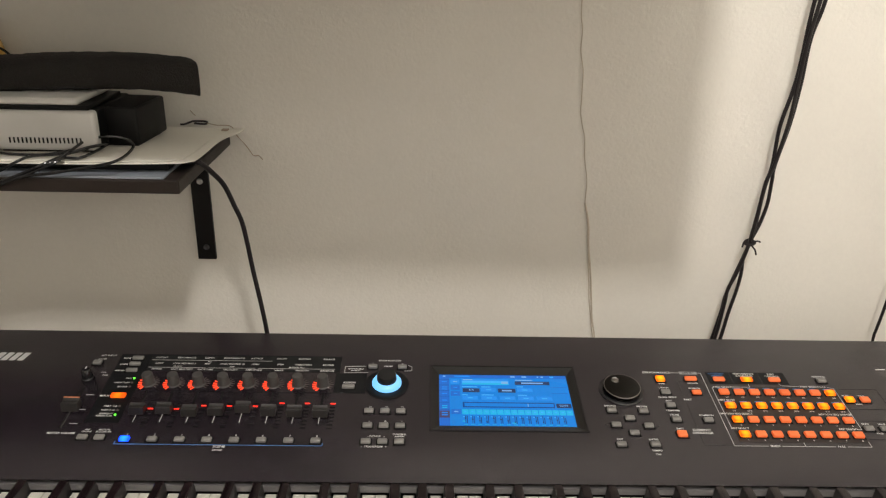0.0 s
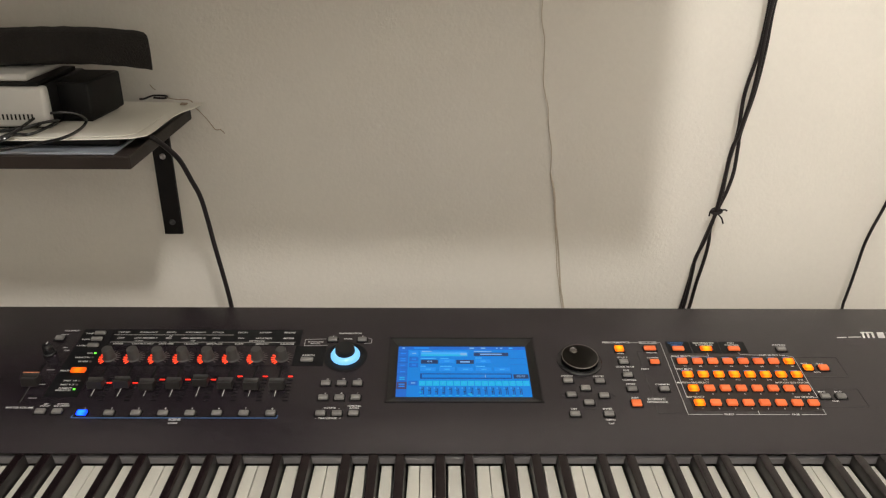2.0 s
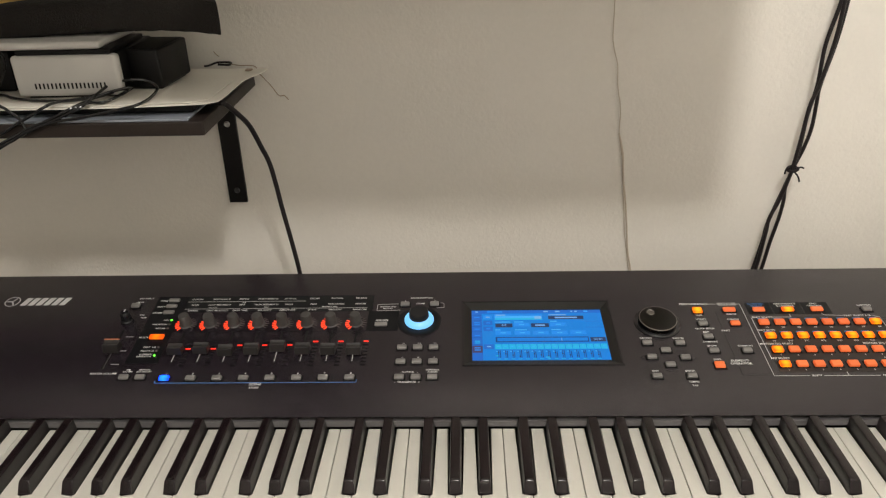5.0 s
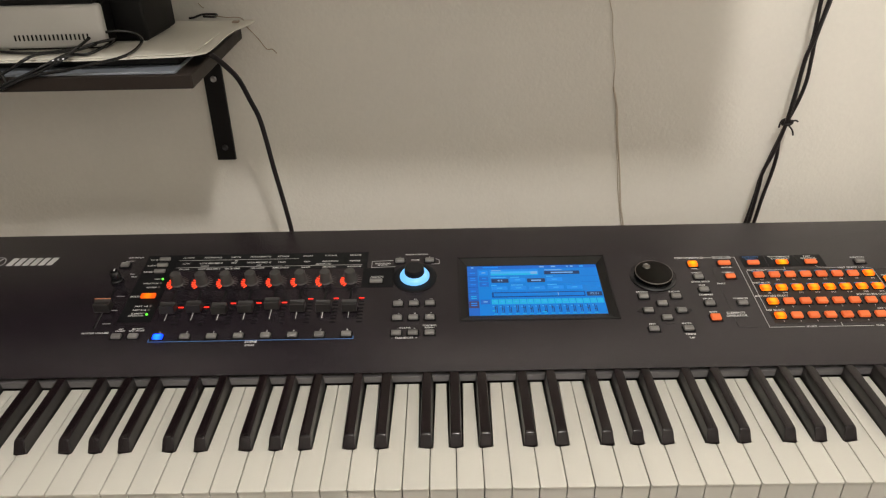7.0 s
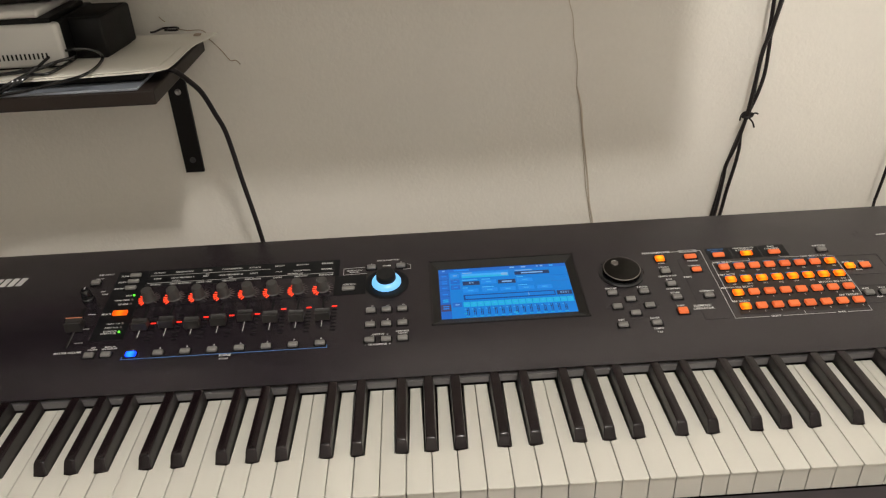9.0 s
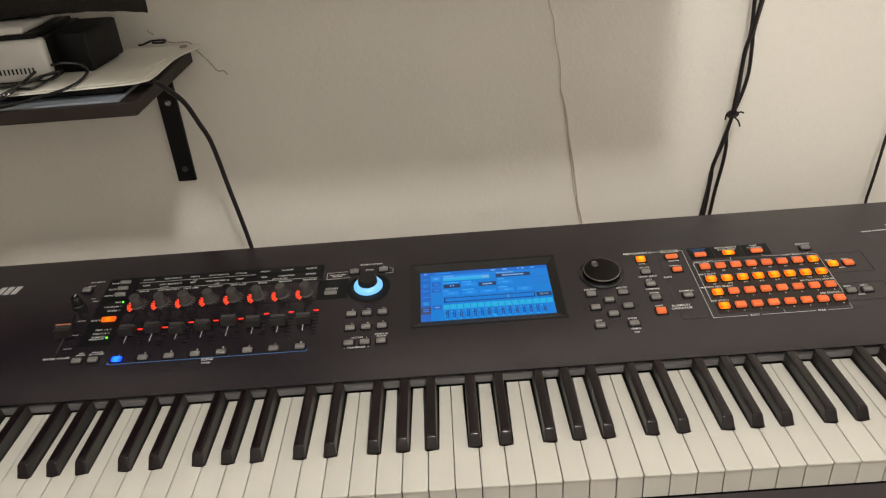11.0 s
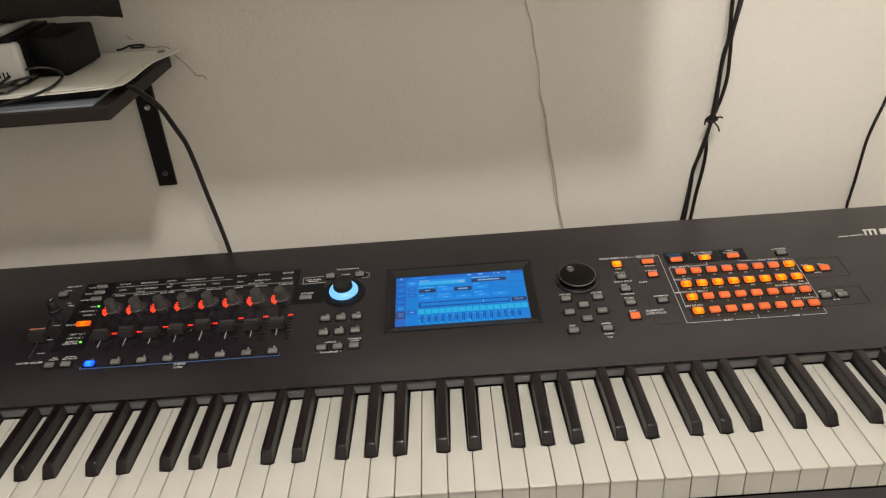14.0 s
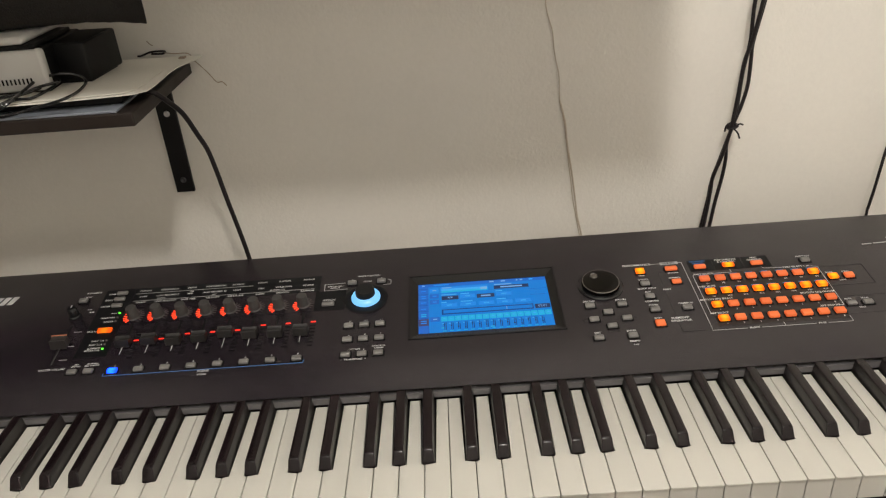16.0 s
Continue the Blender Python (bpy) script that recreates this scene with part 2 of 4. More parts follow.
def along_x(profile, x0, x1, bevel=0.0):
    """A profile of (y, z) drawn along x."""
    bm = bmesh.new()
    a = [bm.verts.new((x0, y, z)) for y, z in profile]
    b = [bm.verts.new((x1, y, z)) for y, z in profile]
    bm.faces.new(a)
    bm.faces.new(b[::-1])
    n = len(profile)
    for i in range(n):
        bm.faces.new((a[i], b[i], b[(i + 1) % n], a[(i + 1) % n]))
    bmesh.ops.recalc_face_normals(bm, faces=bm.faces)
    if bevel:
        bmesh.ops.bevel(bm, geom=bm.edges[:], offset=bevel, segments=2, profile=0.5, affect="EDGES")
    return bm


# ---- the room ----
WALL = 0.527
BACK, LEFT, RIGHT, TOP = -1.85, -1.25, 1.45, 2.5
single("wall_north", box(LEFT - 0.1, RIGHT + 0.1, WALL, WALL + 0.12, 0, TOP), PLASTER, "off-white wall with fine orange-peel plaster texture", "wall", kind="structure")
single("wall_south", box(LEFT - 0.1, RIGHT + 0.1, BACK - 0.12, BACK, 0, TOP), ROOM_PAINT, "plain off-white painted wall closing the room", "wall", kind="structure")
# unseen wall, darkened to cut the light bounced in from the left
single("wall_west", box(LEFT - 0.1, LEFT, BACK, WALL, 0, TOP), LOW_BOUNCE_PAINT, "plain unseen wall closing the room, darkened to dim the left side", "wall", kind="structure")
single("wall_east", box(RIGHT, RIGHT + 0.1, BACK, WALL, 0, TOP), ROOM_PAINT, "plain off-white painted wall closing the room", "wall", kind="structure")
single("floor", box(LEFT - 0.1, RIGHT + 0.1, BACK - 0.12, WALL + 0.12, -0.1, 0), FLOOR, "brown wooden floor of the small room", "floor", kind="structure")
single("ceiling", box(LEFT - 0.1, RIGHT + 0.1, BACK - 0.12, WALL + 0.12, TOP, TOP + 0.1), CEILING, "plain white painted ceiling", "ceiling", kind="structure")
fixture = thing("ceiling_lamp", pose(LAMP.x, LAMP.y, TOP), "bare warm bulb hanging on a short ceiling cord", "lamp")
part("canopy", lathe([(0, -0.02), (0.03, -0.02), (0.035, -0.015), (0.035, -0.001), (0, -0.001)]), CEILING, fixture, at=pose(LAMP.x, LAMP.y, TOP), smooth=True)
part("socket", lathe([(0, -0.05), (0.012, -0.05), (0.014, -0.03), (0.006, -0.02), (0, -0.02)]), CEILING, fixture, at=pose(LAMP.x, LAMP.y, TOP), smooth=True)

# unseen shade board, added above; its edges are set by the shadow on the wall
shade_board = thing("television", pose(-0.45, 0.2, 1.280), "unseen black board on a wall arm, added to shade the wall", "television")
part("casing", box(-1.15, 0.200, 0.165, 0.20, 1.280, 1.74, 0.002), BLACK_PLASTIC, shade_board)
# pale back added to throw fill light on the shaded wall
part("bounce_panel", box(-1.12, 0.170, 0.2002, 0.206, 1.300, 1.72, 0.001), SILVER_CASE, shade_board, "pale grey panel added to bounce light onto the wall")
part("wall_arm", box(-0.55, -0.35, 0.206, WALL, 1.48, 1.60, 0.004), BRACKET, shade_board)

# ---- the synthesizer ----
KEY_TOP, KEY_FRONT, PITCH = 0.803, -0.0020, 0.02342
SLOPE = math.atan(0.15)
ON_PANEL = Matrix.Translation((0, 0.2, 0.825)) @ Matrix.Rotation(SLOPE, 4, "X")


def on(x, y, h=0.0, turn=0.0):
    """A pose on the control panel: over the world's x and y, h above the panel, square to it."""
    return ON_PANEL @ Matrix.Translation((x, (y - 0.2) / math.cos(SLOPE), h)) @ Matrix.Rotation(radians(turn), 4, "Z")


def flat(y):
    return (y - 0.2) / math.cos(SLOPE)


synth = thing("synthesizer", pose(-0.065, 0.17, 0.70), "charcoal 88-key synthesizer with lit buttons and blue touch screen", "synthesizer")
ENDS = (-0.79, 0.665)
HOLE = (-0.1085, 0.0625, flat(0.2125), flat(0.3185))


def plate():
    bm = bmesh.new()
    x0, x1 = ENDS
    y0, y1 = flat(0.1385), flat(0.3797)
    hx0, hx1, hy0, hy1 = HOLE
    rows = []
    for n in (0.0, -0.0065):
        under = 0.0072 if n else 0.0
        outer = [bm.verts.new(p + (n,)) for p in ((x0, y0 + under), (x1, y0 + under), (x1, y1), (x0, y1))]
        inner = [bm.verts.new(p + (n,)) for p in ((hx0, hy0), (hx1, hy0), (hx1, hy1), (hx0, hy1))]
        for i in range(4):
            j = (i + 1) % 4
            bm.faces.new((outer[i], outer[j], inner[j], inner[i]) if n == 0 else (outer[j], outer[i], inner[i], inner[j]))
        rows.append((outer, inner))
    (a, c), (b, d) = rows
    rim = []
    for i in range(4):
        j = (i + 1) % 4
        bm.faces.new((b[i], b[j], a[j], a[i]))
        bm.faces.new((c[i], c[j], d[j], d[i]))
        rim.append(bm.edges.get((a[i], a[j])))
    bmesh.ops.recalc_face_normals(bm, faces=bm.faces)
    bmesh.ops.bevel(bm, geom=rim, offset=0.0013, segments=2, profile=0.5, affect="EDGES")
    return bm


part("control_panel", plate(), PANEL, synth, "matt charcoal metal control panel", at=ON_PANEL, smooth=True)
part("body", along_x([(0.147, 0.70), (0.376, 0.70), (0.376, 0.8446), (0.147, 0.8100)], ENDS[0] + 0.002, ENDS[1] - 0.002), SATIN_BLACK, synth)
part("cover_strip", along_x([(0.1397, 0.8092), (0.1465, 0.8094), (0.1465, 0.8036), (0.1384, 0.8036)], -0.6095, 0.6095), STRIP, synth, "grey strip behind the keys")
part("keybed", box(ENDS[0] + 0.01, ENDS[1] - 0.01, 0.0035, 0.1468, 0.70, 0.772), SLOT_BLACK, synth)
part("key_slip", along_x([(-0.034, 0.70), (-0.034, 0.762), (-0.028, 0.7700), (-0.0012, 0.7735), (-0.0012, 0.70)], ENDS[0], ENDS[1]), SLIP, synth, "dark front rail below the keys")
part("end_block", box(ENDS[0], -0.6105, -0.003, 0.1468, 0.7002, 0.812, 0.002), SATIN_BLACK, synth)
part("end_block", box(0.6105, ENDS[1], -0.003, 0.1468, 0.7002, 0.812, 0.002), SATIN_BLACK, synth)

# black keys: the sharp's middle against the joint between two naturals
SHARPS = {0: -0.0030, 1: 0.0024, 3: -0.0038, 4: 0.0, 5: 0.0036}


def natural(step, first=False, last=False):
    """A white key, step 0 for C to 6 for B, with cut-outs for its sharps."""
    gap, cut, wide = 0.00032, 0.0476, 0.0077
    left = (step - 1) % 7 in SHARPS and not first and (step - 1) in SHARPS
    right = step in SHARPS and not last
    x0, x1 = gap, PITCH - gap
    outline = [(x0, 0), (x1, 0)]
    if right:
        xr = PITCH + SHARPS[step] - wide
        outline += [(x1, cut), (xr, cut), (xr, 0.1382)]
    else:
        outline += [(x1, 0.1382)]
    if left:
        xl = SHARPS[step - 1] + wide
        outline += [(xl, 0.1382), (xl, cut), (x0, cut)]
    else:
        outline += [(x0, 0.1382)]
    r = 0.0016
    arc = [(x0, r), (x0 + 0.0004, 0.0005), (x0 + r, 0.0), (x1 - r, 0.0), (x1 - 0.0004, 0.0005), (x1, r)]
    bm = prism(arc + outline[2:], -0.0028, 0.0)
    edges = [e for e in bm.edges if all(abs(v.co.z) < 1e-6 for v in e.verts)]
    edges += [e for e in bm.edges if all(v.co.z < -0.002 and v.co.y < r + 1e-6 for v in e.verts)]
    bmesh.ops.bevel(bm, geom=edges, offset=0.0009, segments=2, profile=0.5, affect="EDGES")
    front = [(x0 + 0.0002, 0.0016), (x1 - 0.0002, 0.0016)]
    stem = prism(front + [(min(x, x1 - 0.0002) if x > PITCH / 2 else max(x, x0 + 0.0002), y) for x, y in outline[2:]], -0.028, -0.0027)
    low = bpy.data.meshes.new("stem")
    stem.to_mesh(low)
    stem.free()
    bm.from_mesh(low)
    bpy.data.meshes.remove(low)
    return bm


def sharp():
    """A black key: crowned top, steep front that swings into it, flared foot."""
    way = [(0.0, 0.0006), (0.0004, 0.0014), (0.0045, 0.0106), (0.0051, 0.0113), (0.0058, 0.0118), (0.0068, 0.0121), (0.0085, 0.0122), (0.0120, 0.0123), (0.0540, 0.0123), (0.0922, 0.0123)]
    bm = bmesh.new()
    rings = []
    for y, h in way:
        up = h / 0.0123
        half = 0.0058 - 0.0011 * up
        shoulder = [(half, h - 0.0013 * up), (half - 0.0002, h - 0.0008 * up), (half - 0.0006, h - 0.0004 * up), (half - 0.0012, h - 0.00022 * up), (half * 0.4, h - 0.00004 * up)]
        right = [(0.0058, -0.012), (0.0058, 0.0), (0.00575, 0.0004)] + shoulder
        rings.append([bm.verts.new((x, y, z)) for x, z in right + [(-x, z) for x, z in right[::-1]]])
    n = len(rings[0])
    for a, b in zip(rings, rings[1:]):
        for k in range(n):
            m = (k + 1) % n
            bm.faces.new((a[k], a[m], b[m], b[k]))
    bm.faces.new(rings[0][::-1])
    bm.faces.new(rings[-1])
    bmesh.ops.recalc_face_normals(bm, faces=bm.faces)
    return bm


naturals = {s: finish("white_key", natural(s), IVORY, True) for s in range(7)}
lowest, highest = finish("white_key", natural(5, first=True), IVORY, True), finish("white_key", natural(0, last=True), IVORY, True)
ebony = finish("black_key", sharp(), EBONY, True)
ebony.materials.append(EBONY_LIT_SIDE)
# side faces take the lightened copy of the black
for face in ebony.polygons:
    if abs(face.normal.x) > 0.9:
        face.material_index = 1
for k in range(52):
    step, x = (k + 5) % 7, (k - 26) * PITCH
    me = lowest if k == 0 else highest if k == 51 else naturals[step]
    hung("white_key", me, synth, pose(x, KEY_FRONT, KEY_TOP))
    if step in SHARPS and k < 51:
        hung("black_key", ebony, synth, pose(x + PITCH + SHARPS[step], KEY_FRONT + 0.0484, KEY_TOP))


# ---- printing on the panel ----
def written(body, x, y, size, mat=INK, align="CENTER", slant=0.0, lift=0.00045, owner=None):
    """Lettering printed flat on the panel, its middle line at x, y."""
    curve = bpy.data.curves.new("lettering", "FONT")
    curve.body, curve.size, curve.align_x, curve.align_y, curve.shear = body, size * 1.12, align, "CENTER", slant
    curve.offset = 0.00005
    curve.resolution_u = 2
    tool = bpy.data.objects.new("lettering", curve)
    me = bpy.data.meshes.new_from_object(tool)
    bpy.data.objects.remove(tool)
    bpy.data.curves.remove(curve)
    me.materials.clear()
    me.materials.append(mat)
    me.name = "lettering"
    return hung("lettering", me, owner or synth, on(x, y, lift))


def ruled(x0, y0, x1, y1, wide=0.0006, mat=LINE_INK, name="printed_line"):
    dx, dy = x1 - x0, flat(y1) - flat(y0)
    bm = box(0, math.hypot(dx, dy), -wide / 2, wide / 2, 0.0001, 0.0003)
    return part(name, bm, mat, synth, at=on(x0, y0, 0.0001, math.degrees(math.atan2(dy, dx))))


def patch(points, mat, lift=0.0, name="printed_field", label=""):
    return part(name, prism([(x, flat(y)) for x, y in points], 0.0001 + lift, 0.0002 + lift), mat, synth, label, at=ON_PANEL)


patch([(-0.4845, 0.2175), (-0.4475, 0.2175), (-0.4475, 0.334), (-0.4845, 0.334)], PRINT_BLACK, label="black printed field of the knob section")
patch([(-0.447, 0.3045), (-0.2175, 0.3045), (-0.2175, 0.334), (-0.447, 0.334)], PRINT_BLACK, label="black printed field of the knob section")
patch([(-0.4470, 0.2685), (-0.1850, 0.2685), (-0.1850, 0.3035), (-0.4470, 0.3035)], PRINT_BLACK)
patch([(-0.4465, 0.269), (-0.2215, 0.269), (-0.2215, 0.303), (-0.4465, 0.303)], PANEL, 0.0002)


# ---- buttons ----
def button_mesh(name, w, d, h, mat):
    bm = box(-w / 2, w / 2, -d / 2, d / 2, -0.001, h, 0.0011, 2)
    for v in bm.verts:
        if v.co.z > h * 0.6:
            v.co.z -= 0.16 * h * (2 * v.co.y / d) ** 2
    return finish(name, bm, mat, True)


WELLS = {}
BUTTONS = {}


def button(x, y, mat=GREY_BUTTON, w=0.0104, d=0.0066, h=0.0036, label=""):
    key = (w, d)
    if key not in WELLS:
        WELLS[key] = finish("button_well", box(-w / 2 - 0.0015, w / 2 + 0.0015, -d / 2 - 0.0012, d / 2 + 0.0003, 0.0001, 0.0005), SLOT_BLACK)
    if (key, mat.name) not in BUTTONS:
        BUTTONS[key, mat.name] = button_mesh("button", w, d, h, mat)
    ob = hung("button", BUTTONS[key, mat.name], synth, on(x, y), label)
    hung("button_well", WELLS[key], ob, on(x, y, 0.0002))
    return ob


STEP = 0.0287
COLUMN = [-0.432 + STEP * i for i in range(8)]
for i, x in enumerate(COLUMN):
    button(x, 0.1935, LIT_BLUE if i == 0 else GREY_BUTTON, label="glowing blue scene button" if i == 0 else "")
    written(str(i + 1), x + 0.0005, 0.2005, 0.0034)
ruled(-0.441, 0.187, -0.2235, 0.187, 0.0007, BLUE_INK)
ruled(-0.441, 0.187, -0.441, 0.191, 0.0007, BLUE_INK)
ruled(-0.2235, 0.187, -0.2235, 0.191, 0.0007, BLUE_INK)
written("SCENE", -0.331, 0.1845, 0.0040)
written("STORE", -0.3315, 0.1795, 0.0030)
for x, word in ((-0.477, "ARP\nON/OFF"), (-0.459, "MOTION\nSEQ ON/OFF")):
    button(x, 0.1955)
    written(word, x + 0.001, 0.2055, 0.0026)
for y, word in ((0.3255, "TONE"), (0.3145, "EQ/FX"), (0.3030, "ARP/MS")):
    button(-0.4628, y, w=0.013, d=0.0055)
    written(word, -0.4712, y, 0.0031, align="RIGHT")
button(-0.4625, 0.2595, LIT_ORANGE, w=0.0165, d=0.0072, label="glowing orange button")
written("MULTI", -0.4730, 0.2595, 0.0033, align="RIGHT")
for y, word, mat in ((0.2895, "PAN", GREEN_LED), (0.2820, "VARIATION", DULL_LED), (0.2750, "REVERB", DULL_LED), (0.2430, "PART  1-8", DULL_LED), (0.2368, "PART 9-16", DULL_LED), (0.2295, "ELEMENT/\nOPERATOR", GREEN_LED)):
    part("indicator", lathe([(0, 0), (0.0013, 0), (0.0013, 0.0007), (0.0007, 0.0013), (0, 0.0014)], 12), mat, synth, at=on(-0.4552, y, 0.0003), smooth=True)
    written(word, -0.4582, y, 0.0030, align="RIGHT")
button(-0.508, 0.3165, w=0.010, d=0.007)
written("A/D INPUT", -0.4995, 0.3305, 0.0034)
written("ON/OFF", -0.505, 0.3235, 0.0024)
written("PEAK", -0.4905, 0.2945, 0.0026)
written("GAIN", -0.4945, 0.2995, 0.0020)
written("MASTER VOLUME", -0.502, 0.2015, 0.0034)
button(-0.2050, 0.2785, w=0.0145, d=0.006)
written("ASSIGN", -0.2045, 0.2865, 0.0040)

# labels over the knobs
for row, y, size in (("CUTOFF RESONANCE DEPTH PORTAMENTO ATTACK DECAY SUSTAIN RELEASE", 0.3280, 0.0033), ("LOW,LOW MID/MID F,MID,HIGH MID/MID Q,HIGH,PAN,VARIATION,REVERB", 0.3172, 0.0034), ("SWING,UNIT MULTIPLY,GATE TIME,VELOCITY,AMPLITUDE,SHAPE,SMOOTH,RANDOM", 0.3066, 0.0033)):
    for i, word in enumerate(row.split("," if "," in row else " ")):
        written(word, COLUMN[i] - 0.003 + 0.0012 * (i % 2), y, size)
ruled(-0.4455, 0.3235, -0.301, 0.3235, 0.0005)
written("EQ", -0.3760, 0.3211, 0.0028)
for x0, x1, word in ((-0.4455, -0.378, "CLOCK"), (-0.375, -0.319, "ARP"), (-0.316, -0.224, "MOTION SEQ")):
    ruled(x0, 0.3100, x1, 0.3100, 0.0005)
    written(word, (x0 + x1) / 2, 0.3122, 0.0027)

# ---- knobs with their rings of lights ----
knob_body = finish("knob_body", lathe([(0, 0), (0.0080, 0), (0.0080, 0.0010), (0.0068, 0.0018), (0.0060, 0.0138), (0.0054, 0.0149), (0, 0.0151)], 28), RUBBER, True)
tick_on = finish("ring_light", box(-0.0023, 0.0023, -0.00042, 0.00042, 0, 0.0007), GLOW_LED)
tick_dim = finish("ring_light", box(-0.0023, 0.0023, -0.00042, 0.00042, 0, 0.0007), DULL_LED)
LIT = (5, 5, 5, 6, 5, 5, 6, 5)
for i, x in enumerate(COLUMN):
    kx, ky = x - 0.0035, 0.2815
    knob = hung("knob", knob_body, synth, on(kx, ky), "dark grey rubber knob")
    for j in range(15):
        a = 234 - 270 * j / 14
        me = tick_on if j < LIT[i] else tick_dim
        hung("ring_light", me, knob, on(kx, ky, 0.0004) @ Matrix.Rotation(radians(a), 4, "Z") @ Matrix.Translation((0.0101, 0, 0)))

# ---- sliders ----
CAP_Y = (0.2345, 0.236, 0.2325, 0.2345, 0.2390, 0.2345, 0.2335, 0.2335)
LIGHT_ROW = (5, 5, 6, 6, 6, 7, 7, 7)


def cap_mesh(w, d, h):
    bm = along_x([(-d / 2, 0.0), (d / 2, 0.0), (d / 2 - 0.002, h), (d * 0.12, h - 0.0016), (-d * 0.12, h - 0.0016), (-d / 2 + 0.002, h)], -w / 2, w / 2)
    bmesh.ops.bevel(bm, geom=bm.edges[:], offset=0.0005, segments=1, affect="EDGES")
    return bm


CAP_BLACK = material("cap_plastic", (0.013, 0.0112, 0.0106), 0.5, spots=0.1, spot_scale=80, fine=0.1, fine_scale=1200)
cap = finish("slider_cap", cap_mesh(0.0165, 0.0125, 0.0095), CAP_BLACK, True)
slot = finish("slider_slot", box(-0.0012, 0.0012, -0.026, 0.028, 0.0001, 0.0003), SLOT_BLACK)
# pale strip drawn for the shine along a slot's edge
shine = finish("slot_edge", box(-0.0003, 0.0003, -0.0265, 0.0, 0.0001, 0.0004), INK)
dash_dim = finish("level_light", box(-0.0030, 0.0030, -0.0006, 0.0006, 0.0001, 0.0005), SLOT_BLACK)
dash_on = finish("level_light", box(-0.0028, 0.0028, -0.0006, 0.0006, 0.0001, 0.0007), RED_LED)
for i, x in enumerate(COLUMN):
    hung("slider_slot", slot, synth, on(x - 0.0012, 0.2430))
    hung("slot_edge", shine, synth, on(x - 0.0007, 0.2455, 0.0002))
    hung("slider_cap", cap, synth, on(x, CAP_Y[i], 0.0012), "black plastic slider cap")
    for j in range(8):
        hung("level_light", dash_on if j == LIGHT_ROW[i] else dash_dim, synth, on(x + 0.0118, 0.2130 + 0.0054 * j))
part("slider_slot", box(-0.0012, 0.0012, -0.031, 0.033, 0.0001, 0.0003), SLOT_BLACK, synth, at=on(-0.5065, 0.2400))
mcap = part("slider_cap", cap_mesh(0.0180, 0.0135, 0.0110), CAP_BLACK, synth, "black volume slider cap with a copper line", at=on(-0.5055, 0.2390, 0.0012))
part("cap_line", box(-0.009, 0.009, -0.0006, 0.0006, 0, 0.0004), COPPER_INK, mcap, at=on(-0.5055, 0.2437, 0.0122))
part("slot_edge", box(-0.0004, 0.0004, -0.018, 0.018, 0.0001, 0.0003), LEAD_INK, synth, at=on(-0.5055, 0.2270, 0.0002))
for y in (0.2610, 0.2375, 0.2160):
    ruled(-0.4995, y, -0.4905, y, 0.0007)
gain = part("gain_knob", lathe([(0, 0), (0.0075, 0), (0.0075, 0.002), (0.0060, 0.003), (0.0052, 0.0130), (0.0042, 0.0142), (0, 0.0145)], 24), GLOSS_BLACK, synth, "small glossy black gain knob", at=on(-0.5085, 0.2890), smooth=True)
part("pointer", box(-0.0005, 0.0005, 0.0, 0.004, 0, 0.0004), INK, gain, at=on(-0.5085, 0.2890, 0.0144))

# ---- the large lit knob ----
SK = (-0.1605, 0.2845)
big_knob = part("lit_knob", lathe([(0, 0), (0.0258, 0), (0.0258, 0.0008), (0.0240, 0.0014), (0.0205, 0.0012), (0, 0.0012)], 48), PRINT_BLACK, synth, "large round knob with a glowing blue collar", at=on(*SK), smooth=True)
part("glowing_collar", lathe([(0.0160, 0.0012), (0.0171, 0.0022), (0.0171, 0.0036), (0.0157, 0.0060), (0.0125, 0.0080), (0.0100, 0.0086)], 48), BLUE_GLOW, big_knob, "translucent collar lit blue", at=on(*SK), smooth=True)
part("knob_cap", lathe([(0, 0.006), (0.0106, 0.006), (0.0115, 0.0085), (0.0111, 0.0142), (0.0101, 0.0156), (0, 0.0153)], 40), SATIN_BLACK, big_knob, at=on(*SK), smooth=True)
for x, word in ((-0.1790, "1"), (-0.1435, "2")):
    button(x, 0.3150, w=0.0105)
    written(word, x, 0.3215, 0.0032)
written("KNOB POSITION", -0.1590, 0.3270, 0.0032)
written("STORE", -0.1605, 0.3165, 0.0030)
written("MOTION SEQ/\nMANUAL", -0.1990, 0.3095, 0.0026)
for a, b in (((-0.2120, 0.3040), (-0.2120, 0.3155)), ((-0.2120, 0.3155), (-0.1870, 0.3165)), ((-0.2120, 0.3040), (-0.1840, 0.3050)), ((-0.1320, 0.3165), (-0.1320, 0.3090)), ((-0.1320, 0.3090), (-0.1410, 0.3085)), ((-0.1320, 0.3165), (-0.1365, 0.3185))):
    ruled(*a, *b, 0.0006)
for r, (y, signs) in enumerate(((0.2395, ("|<", "<<", ">>")), (0.2170, ("o", "#", ">")), (0.1935, ("-", "+", "")))):
    for x, sign in zip((-0.1780, -0.1603, -0.1425), signs):
        button(x, y)
        if sign:
            written(sign, x + 0.0015, y + 0.0072, 0.0028)
written("OCTAVE", -0.1690, 0.2015, 0.0029)
written("-  TRANSPOSE  +", -0.1690, 0.1865, 0.0033)
written("CONTROL\nASSIGN", -0.1425, 0.2030, 0.0028)

